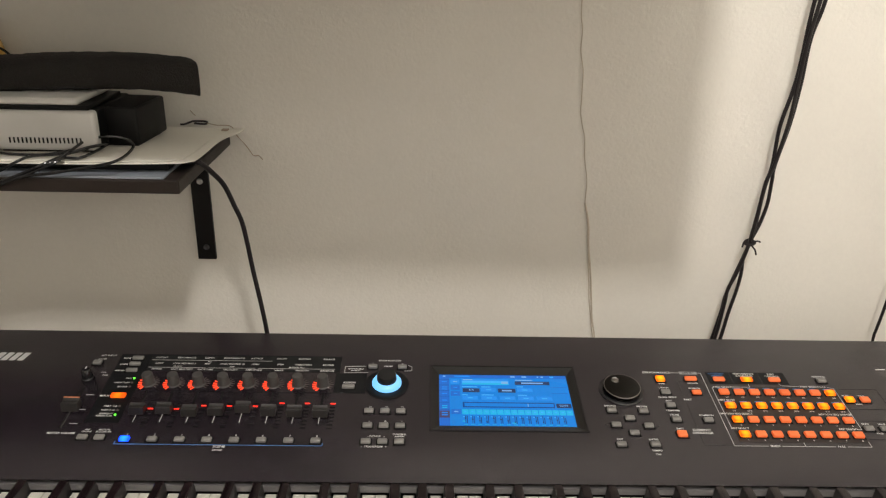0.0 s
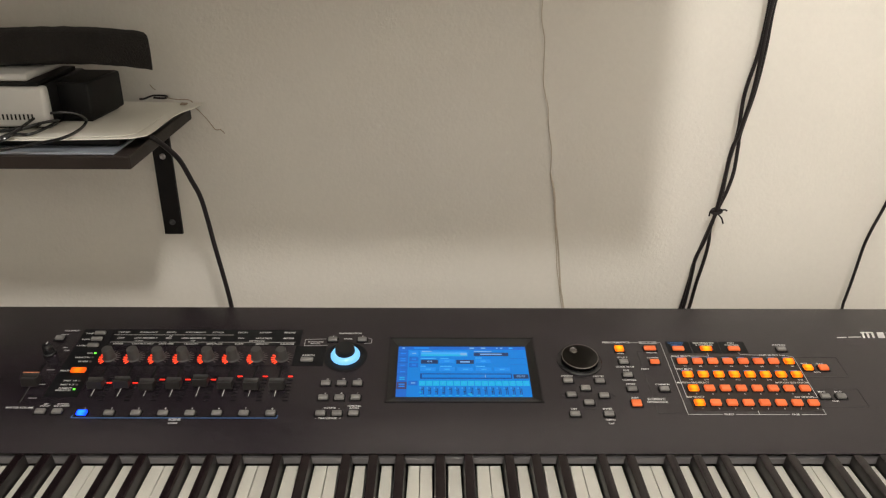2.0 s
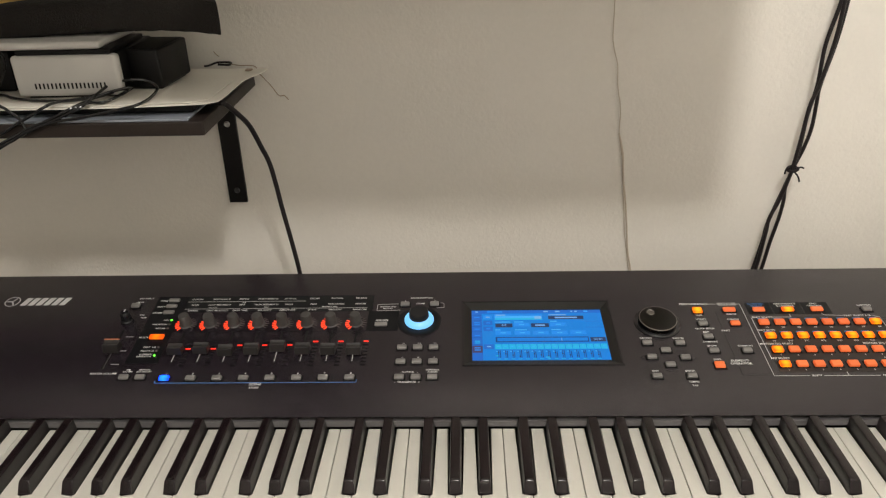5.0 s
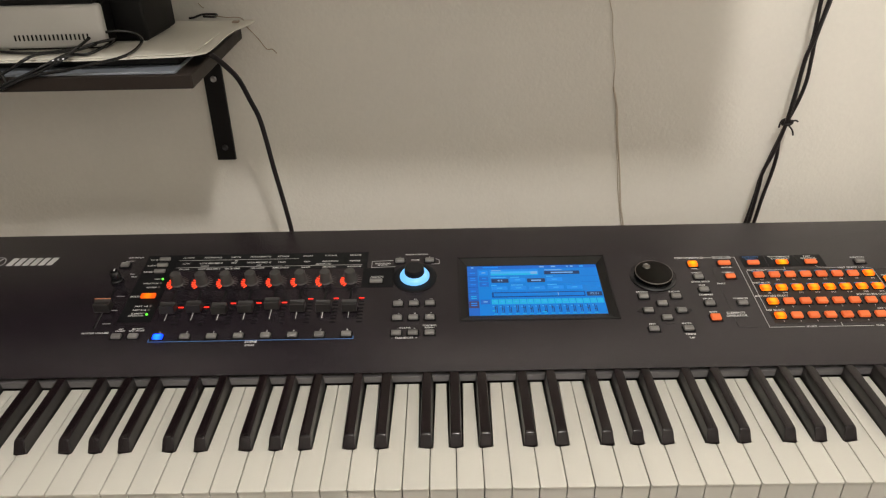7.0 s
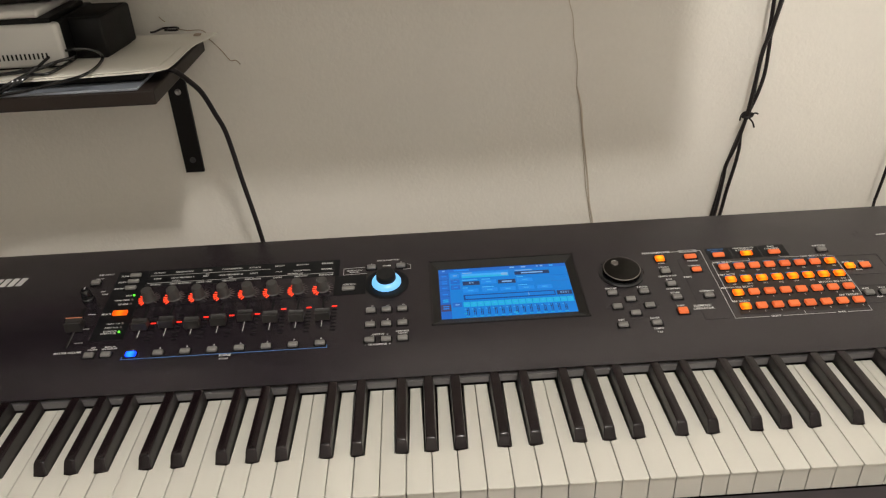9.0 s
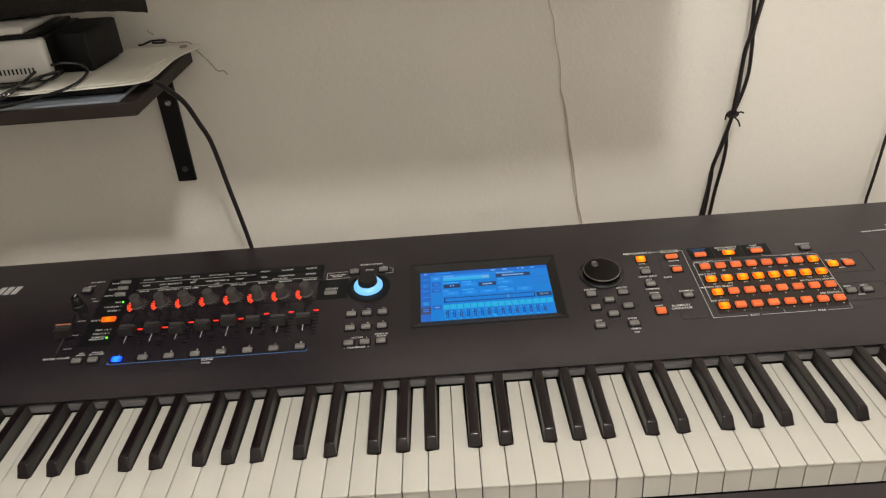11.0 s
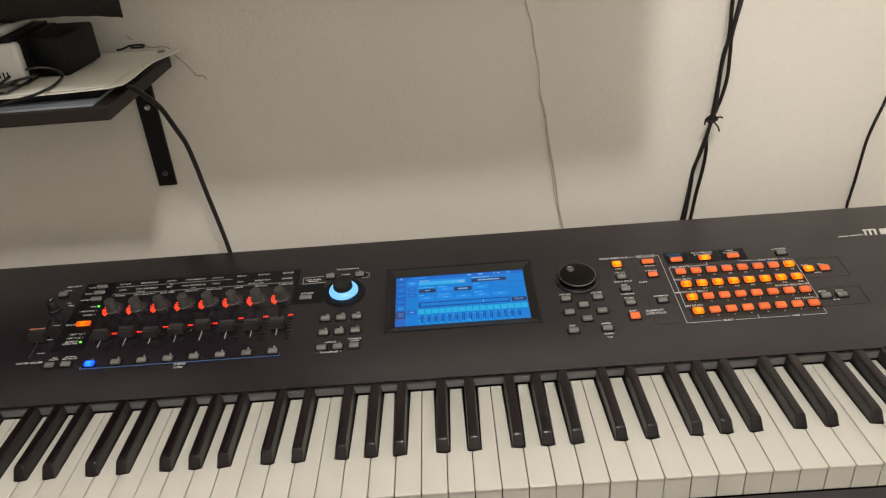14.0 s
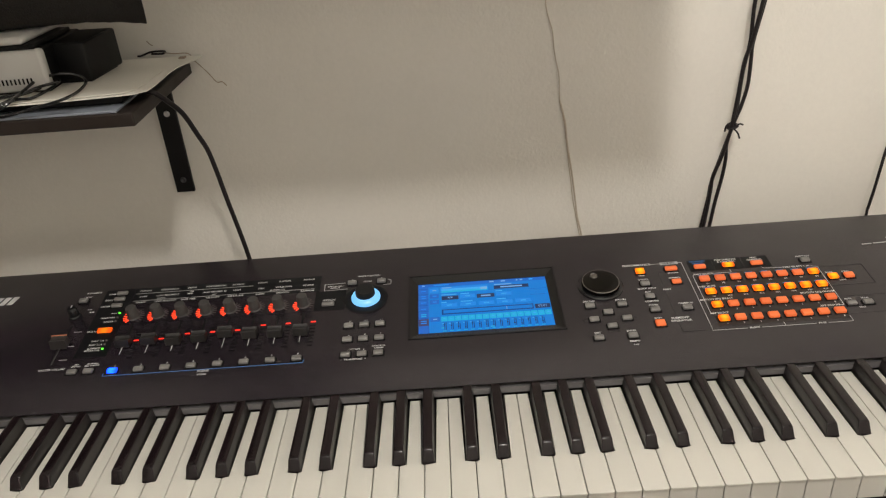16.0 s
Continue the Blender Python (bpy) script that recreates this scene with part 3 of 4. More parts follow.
# ---- the touch screen ----
display = part("display", along_x([(flat(0.2125), -0.0002), (flat(0.2125), -0.0064), (flat(0.3185), -0.0064), (flat(0.3185), -0.0002), (flat(0.3095), -0.0050), (flat(0.2225), -0.0050)], HOLE[0], HOLE[1]), GLOSS_BLACK, synth, "blue touch screen set into a dark bezel", at=ON_PANEL)
SX0, SX1, SY0, SY1 = -0.0992, 0.0534, flat(0.3085), flat(0.2230)
BEZEL = material("glossy_bezel", (0.0055, 0.0050, 0.0047), 0.22, spots=0.1, spot_scale=60)
BEZEL.node_tree.nodes["Principled BSDF"].inputs["Specular IOR Level"].default_value = 0.5


def sloped(outer, inner, top, low):
    """One side of the bezel: from the panel's edge down to the glass."""
    bm = bmesh.new()
    a = [bm.verts.new((*p, top)) for p in outer]
    b = [bm.verts.new((*p, low)) for p in inner]
    c = [bm.verts.new((*p, low - 0.0009)) for p in outer]
    bm.faces.new((a[0], a[1], b[1], b[0]))
    bm.faces.new((a[0], b[0], c[0]))
    bm.faces.new((a[1], c[1], b[1]))
    bm.faces.new((a[1], a[0], c[0], c[1]))
    bm.faces.new((c[0], b[0], b[1], c[1]))
    bmesh.ops.recalc_face_normals(bm, faces=bm.faces)
    return bm


LOW, HIGH = flat(0.2127), flat(0.3183)
for name, outer, inner in (("bezel_side", ((HOLE[0], LOW), (HOLE[0], HIGH)), ((SX0, SY1), (SX0, SY0))), ("bezel_side", ((HOLE[1], HIGH), (HOLE[1], LOW)), ((SX1, SY0), (SX1, SY1))),
                           ("bezel_top", ((HOLE[0], HIGH), (HOLE[1], HIGH)), ((SX0, SY0), (SX1, SY0))), ("bezel_bottom", ((HOLE[1], LOW), (HOLE[0], LOW)), ((SX1, SY1), (SX0, SY1)))):
    part(name, sloped(outer, inner, -0.0001, -0.0040), BEZEL, display, at=ON_PANEL)
rim_edge = [(HOLE[0] - 0.0012, HOLE[2] - 0.0012), (HOLE[1] + 0.0012, HOLE[2] - 0.0012), (HOLE[1] + 0.0012, HOLE[3] + 0.0012), (HOLE[0] - 0.0012, HOLE[3] + 0.0012)]
for (ax, ay), (bx, by) in zip(rim_edge, rim_edge[1:] + rim_edge[:1]):
    part("rim", box(min(ax, bx) - 0.0008, max(ax, bx) + 0.0008, min(ay, by) - 0.0008, max(ay, by) + 0.0008, 0.0001, 0.0006), GLOSS_BLACK, display, at=ON_PANEL)


def field(u0, v0, u1, v1, mat, layer=1, name="screen_field"):
    wide, tall = SX1 - SX0, SY0 - SY1
    z = -0.0046 + 0.00012 * layer
    bm = box(SX0 + u0 * wide, SX0 + u1 * wide, SY0 - v1 * tall, SY0 - v0 * tall, z - 0.00006, z)
    return part(name, bm, mat, display, at=ON_PANEL)


def screen_text(body, u, v, size=0.0042):
    """Small lit characters on the glass, their middle at u, v."""
    ob = written(body, 0, 0.2, size, SCREEN_WHITE, owner=display)
    at = ON_PANEL @ Matrix.Translation((SX0 + u * (SX1 - SX0), SY0 - v * (SY0 - SY1), -0.0040))
    ob.matrix_basis = REST[display.name].inverted() @ at
    return ob


field(0, 0, 1, 1, SCREEN_BLUE, 0, "screen")
field(0.0, 0.0, 1.0, 0.065, SCREEN_BAR)
for u, w, mat in ((0.03, 0.02, SCREEN_WHITE), (0.12, 0.12, SCREEN_MID), (0.56, 0.035, SCREEN_WHITE), (0.65, 0.035, SCREEN_WHITE), (0.77, 0.012, SCREEN_WHITE), (0.80, 0.02, SCREEN_WHITE), (0.87, 0.03, SCREEN_PALE)):
    field(u, 0.02, u + w, 0.048, mat, 2, "screen_writing")
field(0.0, 0.065, 0.078, 1.0, SCREEN_BAR, 1)
for v, mat in ((0.14, SCREEN_MID), (0.25, SCREEN_MID), (0.29, SCREEN_MID), (0.38, SCREEN_MID), (0.51, SCREEN_MID), (0.62, SCREEN_CYAN), (0.655, SCREEN_CYAN)):
    field(0.02, v, 0.06, v + 0.018, mat, 2, "screen_writing")
field(0.002, 0.72, 0.077, 0.85, SCREEN_BROWN, 2)
for v in (0.75, 0.79):
    field(0.018, v, 0.062, v + 0.02, SCREEN_MID, 3, "screen_writing")
for v in (0.10, 0.215, 0.33, 0.44, 0.56, 0.70):
    field(0.002, v, 0.076, v + 0.005, SCREEN_NAVY, 2, "screen_line")
for v, mat in ((0.10, SCREEN_MID), (0.22, SCREEN_BAR), (0.34, SCREEN_BAR), (0.69, SCREEN_BAR)):
    field(0.088, v, 0.158, v + 0.09, mat, 1)
    field(0.11, v + 0.035, 0.14, v + 0.055, SCREEN_WHITE if v in (0.10, 0.69) else SCREEN_MID, 2, "screen_writing")
field(0.172, 0.085, 0.545, 0.205, SCREEN_MID)
field(0.180, 0.125, 0.540, 0.168, SCREEN_PALE, 2)
field(0.180, 0.168, 0.540, 0.202, SCREEN_CYAN, 2)
field(0.485, 0.135, 0.535, 0.185, SCREEN_WHITE, 3, "screen_writing")
field(0.185, 0.095, 0.26, 0.113, SCREEN_WHITE, 3, "screen_writing")
field(0.595, 0.095, 0.73, 0.112, SCREEN_WHITE, 2, "screen_writing")
field(0.59, 0.128, 0.860, 0.198, SCREEN_DARK, 2)
field(0.64, 0.150, 0.81, 0.176, SCREEN_WHITE, 3, "screen_writing")
for u, w, v in ((0.176, 0.12, 0.240), (0.325, 0.07, 0.240), (0.60, 0.05, 0.230), (0.176, 0.04, 0.400), (0.325, 0.09, 0.400), (0.60, 0.07, 0.400)):
    field(u, v, u + w, v + 0.018, SCREEN_PALE, 2, "screen_writing")
for u, v, w in ((0.180, 0.280, 0.13), (0.452, 0.280, 0.135)):
    field(u, v, u + w, v + 0.078, SCREEN_DARK, 2)
    if u > 0.4:
        field(u + 0.030, v + 0.026, u + w - 0.030, v + 0.054, SCREEN_WHITE, 3, "screen_writing")
    else:
        screen_text("4/4", u + w / 2, v + 0.039)
for u, v in ((0.32, 0.265), (0.60, 0.265), (0.176, 0.43), (0.32, 0.43), (0.46, 0.43), (0.60, 0.43), (0.74, 0.43)):
    field(u, v, u + 0.12, v + 0.075, SCREEN_MID, 1)
    field(u + 0.04, v + 0.028, u + 0.08, v + 0.048, SCREEN_PALE, 2, "screen_writing")
for v in (0.24, 0.36):
    field(0.86, v, 0.99, v + 0.006, SCREEN_BAR, 1, "screen_line")
field(0.176, 0.550, 0.868, 0.652, SCREEN_NAVY, 1)
field(0.189, 0.570, 0.860, 0.632, SCREEN_BLUE, 2)
field(0.665, 0.572, 0.670, 0.630, SCREEN_WHITE, 3, "screen_writing")
field(0.880, 0.565, 0.993, 0.648, SCREEN_DARK, 1)
screen_text("02:01", 0.937, 0.610)
for i in range(16):
    u = 0.170 + 0.0517 * i
    field(u, 0.690, u + 0.0470, 0.785, SCREEN_CYAN, 1)
    field(u + 0.014, 0.728, u + 0.033, 0.742, SCREEN_PALE, 2, "screen_writing")
    if i < 15:
        field(u + 0.020, 0.805, u + 0.025, 0.945, SCREEN_NAVY, 1)
        field(u + 0.031, 0.805 + 0.015 * (i % 3), u + 0.038, 0.945, SCREEN_NAVY, 1)
        field(u + 0.017, 0.845 + 0.022 * (i * 5 % 4), u + 0.028, 0.862 + 0.022 * (i * 5 % 4), SCREEN_DARK, 2)
        field(u + 0.004, 0.82, u + 0.016, 0.835, SCREEN_PALE, 1, "screen_writing")
        field(u + 0.010, 0.962, u + 0.036, 0.975, SCREEN_CYAN, 1, "screen_writing")
field(0.17, 0.90, 0.19, 0.92, SCREEN_CYAN, 2, "screen_writing")
field(0.53, 0.93, 0.56, 0.95, SCREEN_CYAN, 2, "screen_writing")

# ---- data dial ----
DIAL = (0.1140, 0.2785)
dial = part("data_dial", lathe([(0, 0), (0.0262, 0), (0.0262, 0.0010), (0.0248, 0.0024), (0, 0.0024)], 56), GLOSS_BLACK, synth, "large spun black metal dial with a finger dent", at=on(*DIAL), smooth=True)
SPUN = material("spun_metal", (0.028, 0.026, 0.025), 0.16, metal=1.0, spots=0.02, spot_scale=40)
brushed = SPUN.node_tree.nodes["Principled BSDF"]
brushed.inputs["Anisotropic"].default_value = 0.92
turned = SPUN.node_tree.nodes.new("ShaderNodeTangent")
turned.direction_type, turned.axis = "RADIAL", "Z"
SPUN.node_tree.links.new(turned.outputs[0], brushed.inputs["Tangent"])
# paler metal for the rim, and for the dent's highlight
RIM_GLINT_METAL = material("polished_rim_and_glint", (0.24, 0.23, 0.22), 0.25, metal=1.0, spots=0.05, spot_scale=90)
part("dial_rim", lathe([(0.0206, 0.0060), (0.0213, 0.0062), (0.0215, 0.0067), (0.0212, 0.0072), (0.0205, 0.0073)], 56), RIM_GLINT_METAL, dial, "thin polished rim", at=on(*DIAL), smooth=True)
part("dial_top", lathe([(0.0218, 0.0026), (0.0214, 0.0058), (0.0207, 0.0070), (0.0200, 0.0072), (0.0150, 0.0076), (0.0080, 0.0080), (0, 0.0083)], 64), SPUN, dial, "spun black metal top", at=on(*DIAL), smooth=True)
# the dent's highlight is put into its colour by the paler metal
part("finger_dent", lathe([(0, 0.0002), (0.0034, 0.0004), (0.0042, 0.0012), (0.0048, 0.0002)], 28), RIM_GLINT_METAL, dial, at=on(DIAL[0] - 0.0065, DIAL[1] + 0.0095, 0.0078), smooth=True)

# ---- navigation and editing buttons ----
for x, y, word, low in ((0.0955, 0.2445, "DEC/NO", ""), (0.1315, 0.2440, "INC/YES", ""), (0.1135, 0.2325, "", ""), (0.0960, 0.2220, "", ""), (0.1320, 0.2210, "", ""), (0.1135, 0.2100, "", ""), (0.0955, 0.1930, "EXIT", ""), (0.1320, 0.1930, "ENTER", "TEMPO"),
                        (0.1655, 0.2760, "UTILITY", "QUICK SETUP"), (0.1655, 0.2540, "EDIT", "COMPARE"), (0.1655, 0.2312, "STORE", ""), (0.2015, 0.2310, "COMMON", ""), (0.3600, 0.2990, "AUDITION", "")):
    button(x, y)
    if word:
        written(word, x, y + 0.0078, 0.0031)
    if low:
        written(low, x, y - 0.0082, 0.0031)
written("TAP", 0.1320, 0.1795, 0.0031)
for a, b in (((0.0835, 0.2222), (0.0880, 0.2250)), ((0.0835, 0.2222), (0.0880, 0.2192)), ((0.1445, 0.2212), (0.1400, 0.2240)), ((0.1445, 0.2212), (0.1400, 0.2182)), ((0.1060, 0.2030), (0.1135, 0.2000)), ((0.1135, 0.2000), (0.1210, 0.2030))):
    ruled(*a, *b, 0.0004, LEAD_INK)
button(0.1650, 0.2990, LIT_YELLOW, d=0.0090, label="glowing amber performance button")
button(0.1655, 0.2090, DIM_ORANGE, d=0.0090, label="orange backlit shift button")
button(0.2020, 0.2998, DIM_ORANGE, w=0.0140, label="orange backlit button")
button(0.2020, 0.2760, DIM_ORANGE, label="orange backlit button")
written("PERFORMANCE", 0.1635, 0.3110, 0.0043)
written("HOME", 0.1650, 0.2910, 0.0024)
written("SHIFT", 0.1655, 0.2175, 0.0031)
written("REGISTER", 0.2025, 0.2925, 0.0026)
written("COMMON", 0.2015, 0.2835, 0.0026)
written("PART", 0.1880, 0.2640, 0.0036)
written("ELEMENT/\nOPERATOR", 0.1890, 0.2135, 0.0040)
patch([(0.1915, 0.3085), (0.2130, 0.3085), (0.2130, 0.3135), (0.1915, 0.3135)], GREY_PATCH, 0.0001)
written("LIVE SET", 0.2022, 0.3110, 0.0034, PRINT_BLACK, lift=0.0006)
ruled(0.1790, 0.3110, 0.1910, 0.3110, 0.0006)
ruled(0.2130, 0.3110, 0.2175, 0.3110, 0.0006)
for a, b in (((0.2175, 0.3110), (0.2175, 0.1930)), ((0.2175, 0.1930), (0.2545, 0.1930)), ((0.2695, 0.1930), (0.3275, 0.1930)), ((0.3405, 0.1930), (0.3670, 0.1930)), ((0.3670, 0.1930), (0.3670, 0.2010)), ((0.2950, 0.1930), (0.2950, 0.1985))):
    ruled(*a, *b, 0.0006)
for a, b in (((0.1855, 0.2960), (0.1855, 0.1945)), ((0.1855, 0.1945), (0.2140, 0.1945)), ((0.1855, 0.2960), (0.1920, 0.2960)), ((0.3720, 0.2860), (0.4200, 0.2860)), ((0.4200, 0.2860), (0.4200, 0.2520)), ((0.4200, 0.2520), (0.3690, 0.2520)), ((0.3720, 0.2330), (0.4200, 0.2330)), ((0.4200, 0.2330), (0.4200, 0.2050)), ((0.4200, 0.2050), (0.3700, 0.2050))):
    ruled(*a, *b, 0.0004, LEAD_INK)
patch([(0.2255, 0.1985), (0.3660, 0.1985), (0.3660, 0.2875), (0.2255, 0.2875)], material("dark_print", (0.0095, 0.0075, 0.0070), 0.5, spots=0.1))
for x0, x1 in ((0.2235, 0.2520), (0.2530, 0.2870), (0.2880, 0.3190)):
    patch([(x0, 0.2925), (x1, 0.2925), (x1, 0.3135), (x0, 0.3135)], PRINT_BLACK)
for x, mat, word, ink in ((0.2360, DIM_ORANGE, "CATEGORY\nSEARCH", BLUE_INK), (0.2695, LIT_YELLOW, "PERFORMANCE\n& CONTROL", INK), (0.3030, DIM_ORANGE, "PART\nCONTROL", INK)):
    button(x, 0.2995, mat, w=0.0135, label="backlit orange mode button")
    written(word, x, 0.3085, 0.0033, ink)

# ---- the four rows of backlit buttons ----
ROWS = ((0.2770, (), (7,)), (0.2545, (), range(8)), (0.2320, (), (0,)), (0.2095, (), (0,)))
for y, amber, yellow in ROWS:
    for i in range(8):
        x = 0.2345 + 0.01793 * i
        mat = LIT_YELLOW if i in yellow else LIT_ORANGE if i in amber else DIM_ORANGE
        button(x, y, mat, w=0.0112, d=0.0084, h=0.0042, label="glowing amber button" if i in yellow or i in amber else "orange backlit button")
        written(f"{i + 1}/{i + 1}" if y == 0.2770 else f"{i + 1}/{i + 9}" if y == 0.2545 else str(i + 1), x + 0.0015, y - 0.0078, 0.0027)
        if y > 0.25:
            ruled(x - 0.005, y + 0.0074, x + 0.004, y + 0.0074, 0.0014, BLUE_INK)
for x, y, word in ((0.2360, 0.2865, "PART SELECT"), (0.3450, 0.2885, "PART SELECT 1-16"), (0.2330, 0.2642, "PART MUTE"), (0.2370, 0.2418, "MOTION SEQ SELECT"), (0.3500, 0.2420, "MOTION SEQ ON/OFF"), (0.2330, 0.2190, "ARP SELECT"), (0.3540, 0.2192, "ARP ON/OFF")):
    written(word, x, y, 0.0034)
written("SELECT", 0.2620, 0.1930, 0.0030)
written("PAGE", 0.3340, 0.1930, 0.0030)
for a, b in (((0.2265, 0.2870), (0.2235, 0.2850)), ((0.2235, 0.2850), (0.2235, 0.2190)), ((0.2235, 0.2645), (0.2255, 0.2645)), ((0.2235, 0.2420), (0.2250, 0.2420)), ((0.2235, 0.2190), (0.2260, 0.2190)), ((0.2460, 0.2868), (0.2690, 0.2868)), ((0.2690, 0.2868), (0.2690, 0.2920)),
             ((0.3080, 0.2900), (0.3290, 0.2888)), ((0.3080, 0.2900), (0.3060, 0.2935)), ((0.3620, 0.2880), (0.3690, 0.2860)), ((0.3690, 0.2860), (0.3690, 0.2190)), ((0.3690, 0.2420), (0.3660, 0.2420)), ((0.3690, 0.2190), (0.3640, 0.2190))):
    ruled(*a, *b, 0.0006)
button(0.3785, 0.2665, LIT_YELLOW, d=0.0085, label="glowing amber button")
button(0.3965, 0.2665, DIM_ORANGE, d=0.0085, label="orange backlit button")
button(0.3775, 0.2200)
button(0.3955, 0.2200)
for y in (0.2665, 0.2200):
    written("MUTE", 0.3770, y + 0.0075, 0.0028)
    written("SOLO", 0.3955, y + 0.0075, 0.0028)
    written("BANK" if y > 0.25 else "PAGE", 0.3865, y - 0.0070, 0.0026)

# maker's and model marks as plain shapes
mark_ring = part("maker_mark", lathe([(0.0093, 0.0001), (0.0093, 0.0003), (0.0083, 0.0003), (0.0083, 0.0001)], 36), SILVER_INK, synth, "round silver maker's mark", at=on(-0.6665, 0.3270, 0.0001))
for a in (90, 210, 330):
    part("mark_bar", box(-0.0008, 0.0008, 0.0, 0.0072, 0.0001, 0.0003), SILVER_INK, mark_ring, at=on(-0.6665, 0.3270, 0.0001, a))


def slanted(x, y, w, h, lean):
    d = lean * h
    return [(x, y), (x + w, y), (x + w + d, y + h), (x + d, y + h)]


for i in range(6):
    patch(slanted(-0.6545 + 0.0097 * i, 0.3195, 0.0074, 0.0145, 0.30), SILVER_INK, name="maker_mark_block", label="silver block of the maker's mark")
for x0, w in ((0.4700, 0.0028), (0.4760, 0.0028), (0.4820, 0.0028), (0.4890, 0.0085), (0.5005, 0.0028), (0.5065, 0.0028), (0.5130, 0.0085), (0.5250, 0.0085), (0.5370, 0.0085)):
    patch(slanted(x0, 0.3210, w, 0.0110, 0.25), SILVER_INK, name="model_mark_block", label="silver block of the model mark")
patch(slanted(0.4710, 0.3300, 0.0145, 0.0024, 0.25), SILVER_INK, 0.0002, name="model_mark_block")
ruled(0.4380, 0.3215, 0.4500, 0.3220, 0.0016, SILVER_INK, "model_caption")
ruled(0.4520, 0.3222, 0.4685, 0.3228, 0.0016, SILVER_INK, "model_caption")

# ---- the stand under the synthesizer ----
stand = thing("keyboard_stand", pose(-0.06, 0.16, 0), "black steel keyboard stand with two trestle legs", "keyboard stand")
for x in (-0.55, 0.43):
    part("top_rail", box(x - 0.02, x + 0.02, 0.0, 0.36, 0.66, 0.70, 0.003), BRACKET, stand)
    part("leg", box(x - 0.02, x + 0.02, 0.16, 0.20, 0.03, 0.66, 0.003), BRACKET, stand)
    part("foot", box(x - 0.02, x + 0.02, 0.0, 0.36, 0.0, 0.03, 0.003), BRACKET, stand)
part("cross_bar", box(-0.53, 0.41, 0.165, 0.195, 0.30, 0.34, 0.003), BRACKET, stand)

# ---- the wall shelf ----
SHELF_TOP = 1.0745
shelf = thing("wall_shelf", pose(-0.75, 0.43, 1.0590), "dark brown laminate wall shelf on black steel brackets", "shelf")
part("board", box(-1.20, -0.384, 0.308, WALL, 1.0590, SHELF_TOP, 0.0016), BROWN, shelf, "dark brown laminate board")
for x in (-0.4300, -1.06):
    arm = part("bracket", along_x([(WALL, 0.8925), (WALL, 1.0590), (0.36, 1.0590), (0.36, 1.0550), (WALL - 0.005, 1.0550), (WALL - 0.005, 0.8925)], x - 0.0125, x + 0.0125), BRACKET, shelf, "black steel angle bracket")
    for z in (1.008, 0.911):
        part("screw", lathe([(0, 0), (0.0042, 0), (0.0042, 0.0010), (0.0030, 0.0022), (0.0016, 0.0018), (0, 0.0010)], 16), METAL if z > 1 else DULL_METAL, arm, "steel screw", at=pose(x + 0.0005, WALL - 0.005, z, 90), smooth=True)

# ---- things on the shelf ----
folder = single("plastic_folder", box(-0.80, -0.401, 0.311, 0.52, SHELF_TOP, SHELF_TOP + 0.0025, 0.0006), FOLDER, "blue-grey plastic folder lying flat on the shelf", "folder")
# dark block put where only shade lies between the cards and the folder
single("card_shade_block", box(-0.78, -0.403, 0.336, 0.430, SHELF_TOP + 0.0025, SHELF_TOP + 0.0135, 0.002), BLACK_PLASTIC, "thin black block added for the shade under white cards", "notebook")
CARD_Z = SHELF_TOP + 0.0137


def card(outline_right, y0, y1, z, thick, wave, x0=-0.80):
    """A sheet whose right edge runs a little askew and curls."""
    bm = bmesh.new()
    nx, ny = 40, 16
    for side in (0, 1):
        for i in range(nx + 1):
            for j in range(ny + 1):
                s, q = i / nx, j / ny
                x = x0 + (outline_right[0] + (outline_right[1] - outline_right[0]) * q - x0) * s
                front = y0 + 0.010 * (max(0.0, s - 0.70) / 0.30) ** 1.6 + 0.012 * max(0.0, (s - 0.95) / 0.05) ** 3
                y = front + (y1 - front) * q
                u, v = (x + 0.80) / 0.435, (y - 0.316) / 0.2055
                lift = wave * max(0.0, u - 0.86) / 0.14 * (0.45 - 0.55 * math.sin(v * 9.0 + 0.4)) + 0.0003 * math.sin(9 * u + 4 * v) - 0.0015 * v * max(0.0, u - 0.78) / 0.22
                bm.verts.new((x, y, z + lift + (thick if side else 0)))
    bm.verts.ensure_lookup_table()
    base = (nx + 1) * (ny + 1)
    at = lambda s, i, j: bm.verts[s * base + i * (ny + 1) + j]
    for i in range(nx):
        for j in range(ny):
            bm.faces.new((at(1, i, j), at(1, i + 1, j), at(1, i + 1, j + 1), at(1, i, j + 1)))
            bm.faces.new((at(0, i, j + 1), at(0, i + 1, j + 1), at(0, i + 1, j), at(0, i, j)))
    for i in range(nx):
        bm.faces.new((at(0, i, 0), at(0, i + 1, 0), at(1, i + 1, 0), at(1, i, 0)))
        bm.faces.new((at(0, i + 1, ny), at(0, i, ny), at(1, i, ny), at(1, i + 1, ny)))
    for j in range(ny):
        bm.faces.new((at(0, nx, j), at(0, nx, j + 1), at(1, nx, j + 1), at(1, nx, j)))
        bm.faces.new((at(0, 0, j + 1), at(0, 0, j), at(1, 0, j), at(1, 0, j + 1)))
    bmesh.ops.recalc_face_normals(bm, faces=bm.faces)
    return bm


